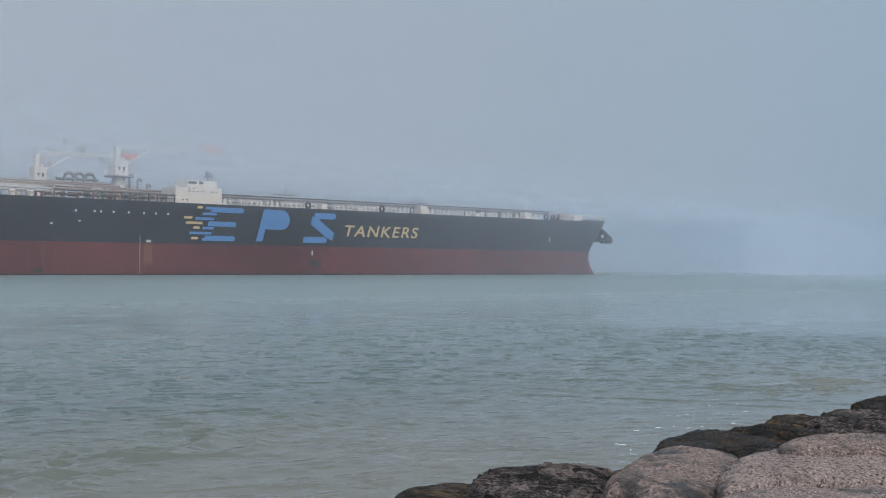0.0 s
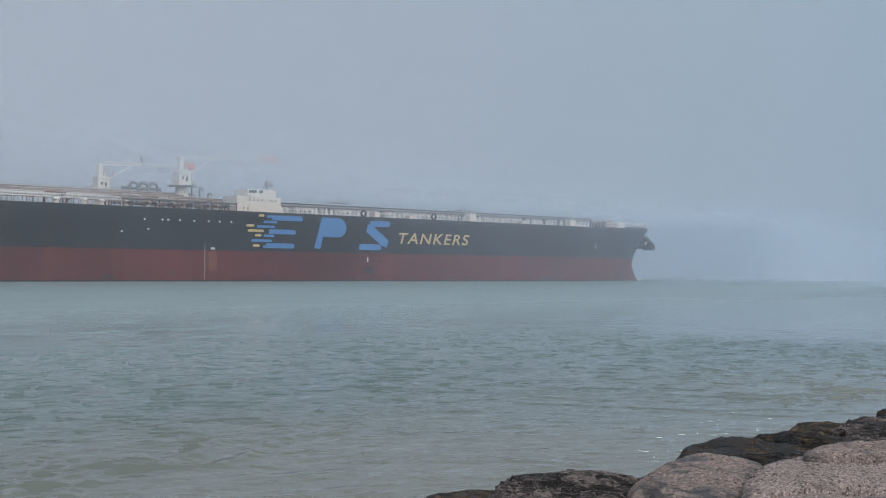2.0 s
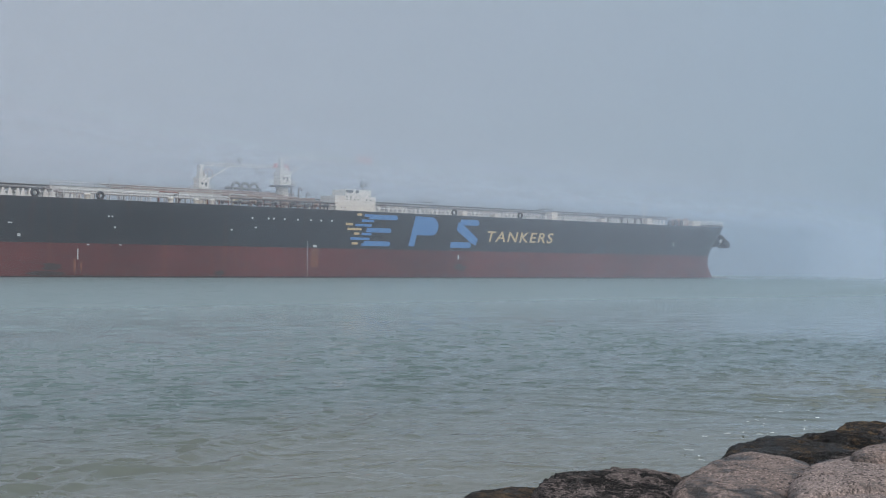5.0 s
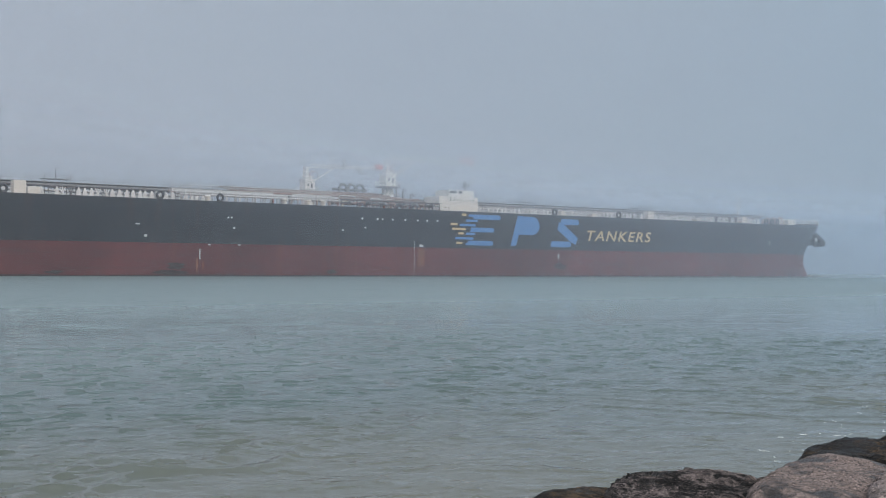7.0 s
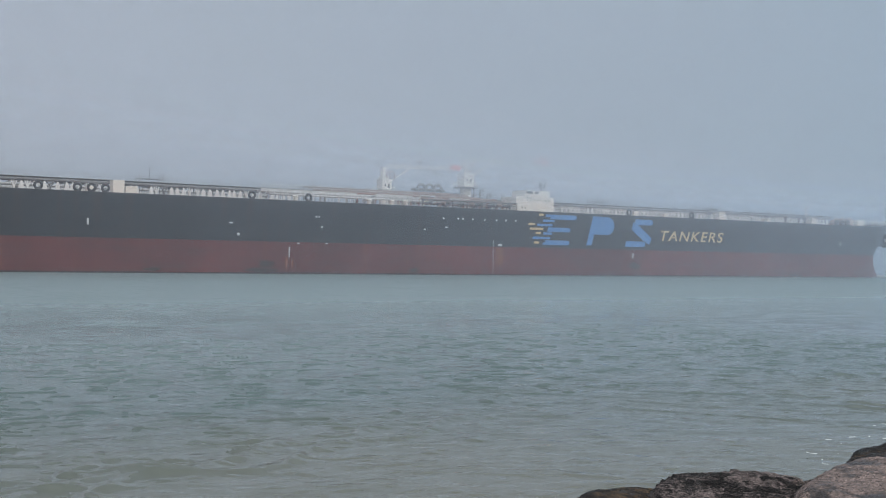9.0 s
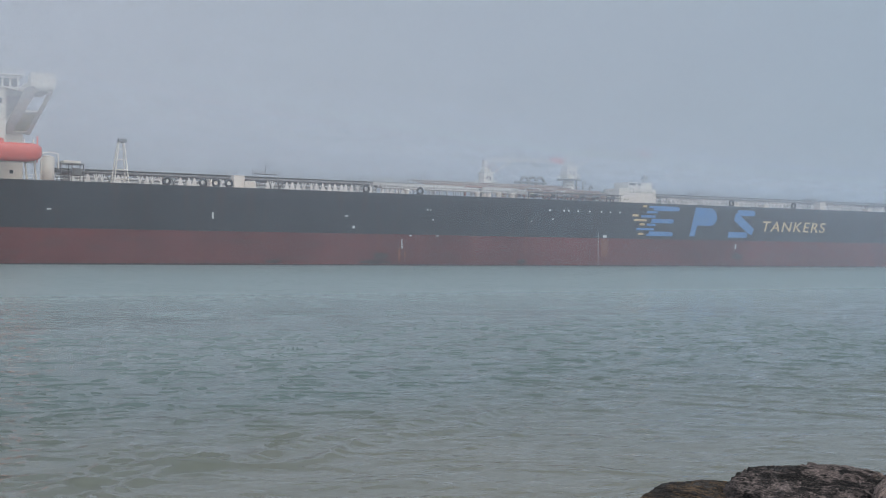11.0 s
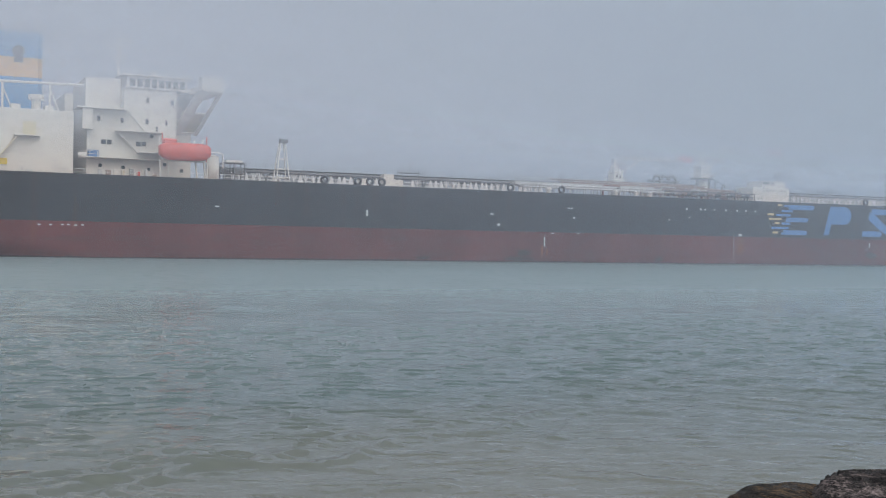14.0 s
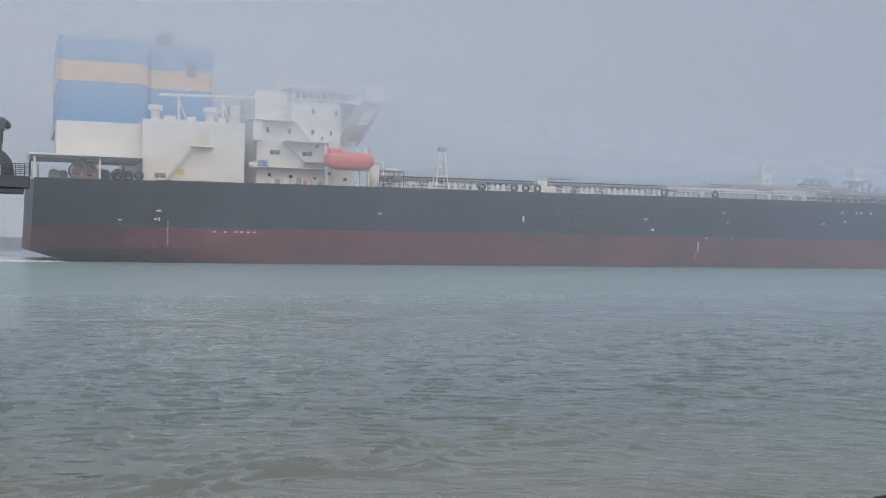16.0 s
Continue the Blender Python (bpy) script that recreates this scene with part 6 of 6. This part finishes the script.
# the mound under the blocks
bm = bmesh.new()
prof = [(-12, -2.5), (-8, 0.4), (-5, 0.9), (4.5, 0.9), (7.5, 0.2), (10.0, -1.2), (12, -2.5)]
cols = []
for i in range(61):
    x = -60 + 3.0 * i
    cols.append([bm.verts.new((x, y + 0.4 * noise.noise(Vector((x * 0.3, y, 0))), z - 0.25 + 0.35 * noise.noise(Vector((x * 0.5, y * 0.5, 3.0))))) for y, z in prof])
for a, b in zip(cols, cols[1:]):
    for k in range(len(prof) - 1):
        bm.faces.new((a[k], b[k], b[k + 1], a[k + 1]))
tagged(new("jetty_mound", finish(bm, "jetty_mound", GRANITE_DAMP, smooth=True)), "rubble core of the granite jetty", "jetty", kind="structure")


# ---- foam and spray along the rocks ----
def foam_patch(bm, cx, cy, rx, ry, n, seed):
    """Threads of foam curling over the water, with crumbs about them."""
    rs = random.Random(seed)
    for i in range(n):
        a, r = rs.uniform(0, 6.28), rs.random() ** 0.6
        x, y = cx + rx * r * math.cos(a), cy + ry * r * math.sin(a)
        turn, bend = rs.gauss(0.4, 0.9), rs.uniform(-0.5, 0.5)
        steps, z = rs.randrange(2, 7), 0.055 + rs.uniform(0, 0.03)
        prev = None
        for k in range(steps):
            w = rs.uniform(0.005, 0.020) * (1 - abs(2 * k / steps - 1) * 0.6)
            q = Vector((-math.sin(turn), math.cos(turn), 0)) * w
            p = Vector((x, y, z))
            cur = [bm.verts.new(v) for v in (p - q, p + Vector((0, 0, w * 0.7)), p + q)]
            if prev:
                bm.faces.new((prev[0], cur[0], cur[1], prev[1]))
                bm.faces.new((prev[1], cur[1], cur[2], prev[2]))
            prev = cur
            step = rs.uniform(0.012, 0.045)
            x, y, turn = x + step * math.cos(turn), y + step * math.sin(turn), turn + bend * rs.uniform(0.2, 1.4)


bm = bmesh.new()
foam_patch(bm, 18.6, 13.8, 1.2, 0.6, 9, 1)
foam_patch(bm, 17.0, 13.2, 0.8, 0.4, 5, 2)
foam_patch(bm, 21.4, 14.8, 1.2, 0.6, 8, 3)
foam_patch(bm, 20.6, 13.6, 1.0, 0.4, 5, 4)
foam_patch(bm, 23.6, 16.0, 1.2, 0.5, 5, 5)
foam_patch(bm, 15.8, 12.9, 0.7, 0.3, 3, 6)
foam_patch(bm, 13.4, 11.4, 0.8, 0.3, 3, 7)
tagged(new("shore_foam", finish(bm, "shore_foam", FOAM)), "thin white foam streaks beside the wet rocks", "foam", kind="stuff")


# ---- the dark steel beacon platform on the near bank ----
beacon = tagged(new("beacon_platform"), "dark steel navigation platform with railing and lamp gear on a pile", "beacon")
BX, BY = 0.95, 100.0
bm = bmesh.new()
box(bm, BX - 9, BX - 0.45, BY - 1.2, BY + 1.2, 7.25, 7.65)
box(bm, BX - 9, BX, BY - 1.5, BY + 1.5, 7.7, 8.65)
part("deck_girder", bm, BEACON_STEEL, beacon, bevel=0.05)
for y in (BY - 1.45, BY + 1.45):
    bm = bmesh.new()
    for h in (8.98, 9.3, 9.62):
        tube(bm, (BX - 9, y, h), (BX, y, h), 0.035, 5)
    for i in range(26):
        tube(bm, (BX - 0.05 - 0.35 * i, y, 8.65), (BX - 0.05 - 0.35 * i, y, 9.62), 0.03, 5)
    part("railing", bm, BEACON_STEEL, beacon)
bm = bmesh.new()
for h in (8.98, 9.3, 9.62):
    tube(bm, (BX, BY - 1.45, h), (BX, BY + 1.45, h), 0.035, 5)
tube(bm, (BX - 0.02, BY - 1.45, 8.65), (BX - 0.02, BY - 1.45, 9.9), 0.06, 6)
part("railing", bm, BEACON_STEEL, beacon)
bm = bmesh.new()
arc = [(BX - 1.15, 8.65)] + [(BX - 3.0 + 1.75 * math.cos(a), 9.1 + 1.8 * math.sin(a)) for a in np.linspace(0, math.pi, 16)] + [(BX - 4.85, 8.65)]
arc += [(BX - 3.9, 8.65)] + [(BX - 3.0 + 0.85 * math.cos(a), 9.2 + 0.9 * math.sin(a)) for a in np.linspace(math.pi, 0, 12)] + [(BX - 2.1, 8.65)]
plate(bm, arc, BY - 0.7, BY + 0.7)
part("arched_housing", bm, BEACON_STEEL, beacon, "dark arched steel housing")
bm = bmesh.new()
for x in (BX - 3.6, BX - 2.25):
    for y in (BY - 0.5, BY + 0.5):
        tube(bm, (x, y, 10.4), (x, y, 12.4), 0.08, 6)
for z in (11.35, 11.75, 12.2):
    for y in (BY - 0.5, BY + 0.5):
        tube(bm, (BX - 3.6, y, z), (BX - 2.1, y, z), 0.06, 5)
tube(bm, (BX - 2.1, BY - 0.5, 11.3), (BX - 2.1, BY - 0.5, 12.4), 0.06, 5)
part("lamp_frame", bm, BEACON_STEEL, beacon)
bm = bmesh.new()
box(bm, BX - 3.8, BX - 1.9, BY - 0.7, BY + 0.7, 12.35, 13.3)
tube(bm, (BX - 2.0, BY, 12.95), (BX - 1.55, BY, 12.55), 0.38, 10, 0.22)
box(bm, BX - 2.6, BX - 2.4, BY - 0.1, BY + 0.1, 13.3, 13.75)
part("lamp_gear", bm, BEACON_STEEL, beacon, "dark lamp housing")
bm = bmesh.new()
tube(bm, (BX - 6.5, BY, -3), (BX - 6.5, BY, 7.4), 0.7, 16)
tube(bm, (BX - 6.5, BY, 4.6), (BX - 3.4, BY, 7.3), 0.2, 8)
part("pile", bm, BEACON_STEEL, beacon)

# ---- the low jetty on the far side of the channel ----
bm = bmesh.new()
prev = None
for i in range(120):
    x = -420 + 6 * i
    h = 5.0 + 0.5 * noise.noise(Vector((x * 0.11, 0, 5)))
    cur = [bm.verts.new(p) for p in ((x, 478, -1), (x, 484 + noise.noise(Vector((x * 0.2, 1, 0))), h), (x, 492, h), (x, 498, -1))]
    if prev:
        for k in range(3):
            bm.faces.new((prev[k], cur[k], cur[k + 1], prev[k + 1]))
    prev = cur
tagged(new("far_jetty", finish(bm, "far_jetty", GRANITE_DAMP)), "low stone jetty across the channel, dim in fog", "jetty", kind="structure")
far_posts = tagged(new("far_fence"), "thin dim frame of posts on the far jetty", "fence")
bm = bmesh.new()
for x in (-12.4, -8.6, -4.8):
    tube(bm, (x, 486, 4.0), (x, 486, 9.0), 0.25, 6)
tube(bm, (-12.4, 486, 8.8), (-4.8, 486, 8.8), 0.2, 6)
part("post_frame", bm, STEEL, far_posts)


# ---- what moves ----
def motions():
    def ship_at(t):
        return pose(START + SPEED * t, SIDE, 0)

    times = (0.0, 4.0, 8.0, 12.0, 16.0)
    for ob in (tanker, bow_wave, stern_wake):
        walk(ob, [(t, ship_at(t)) for t in times])
    # the chop runs slowly along the channel, the fog drifts inshore
    walk(water, [(t, pose(-0.35 * t, -0.05 * t, 0)) for t in times])
    walk(drifting, [(t, pose(-11.0 * t, DRIFT_Y, 0)) for t in times])


motions()
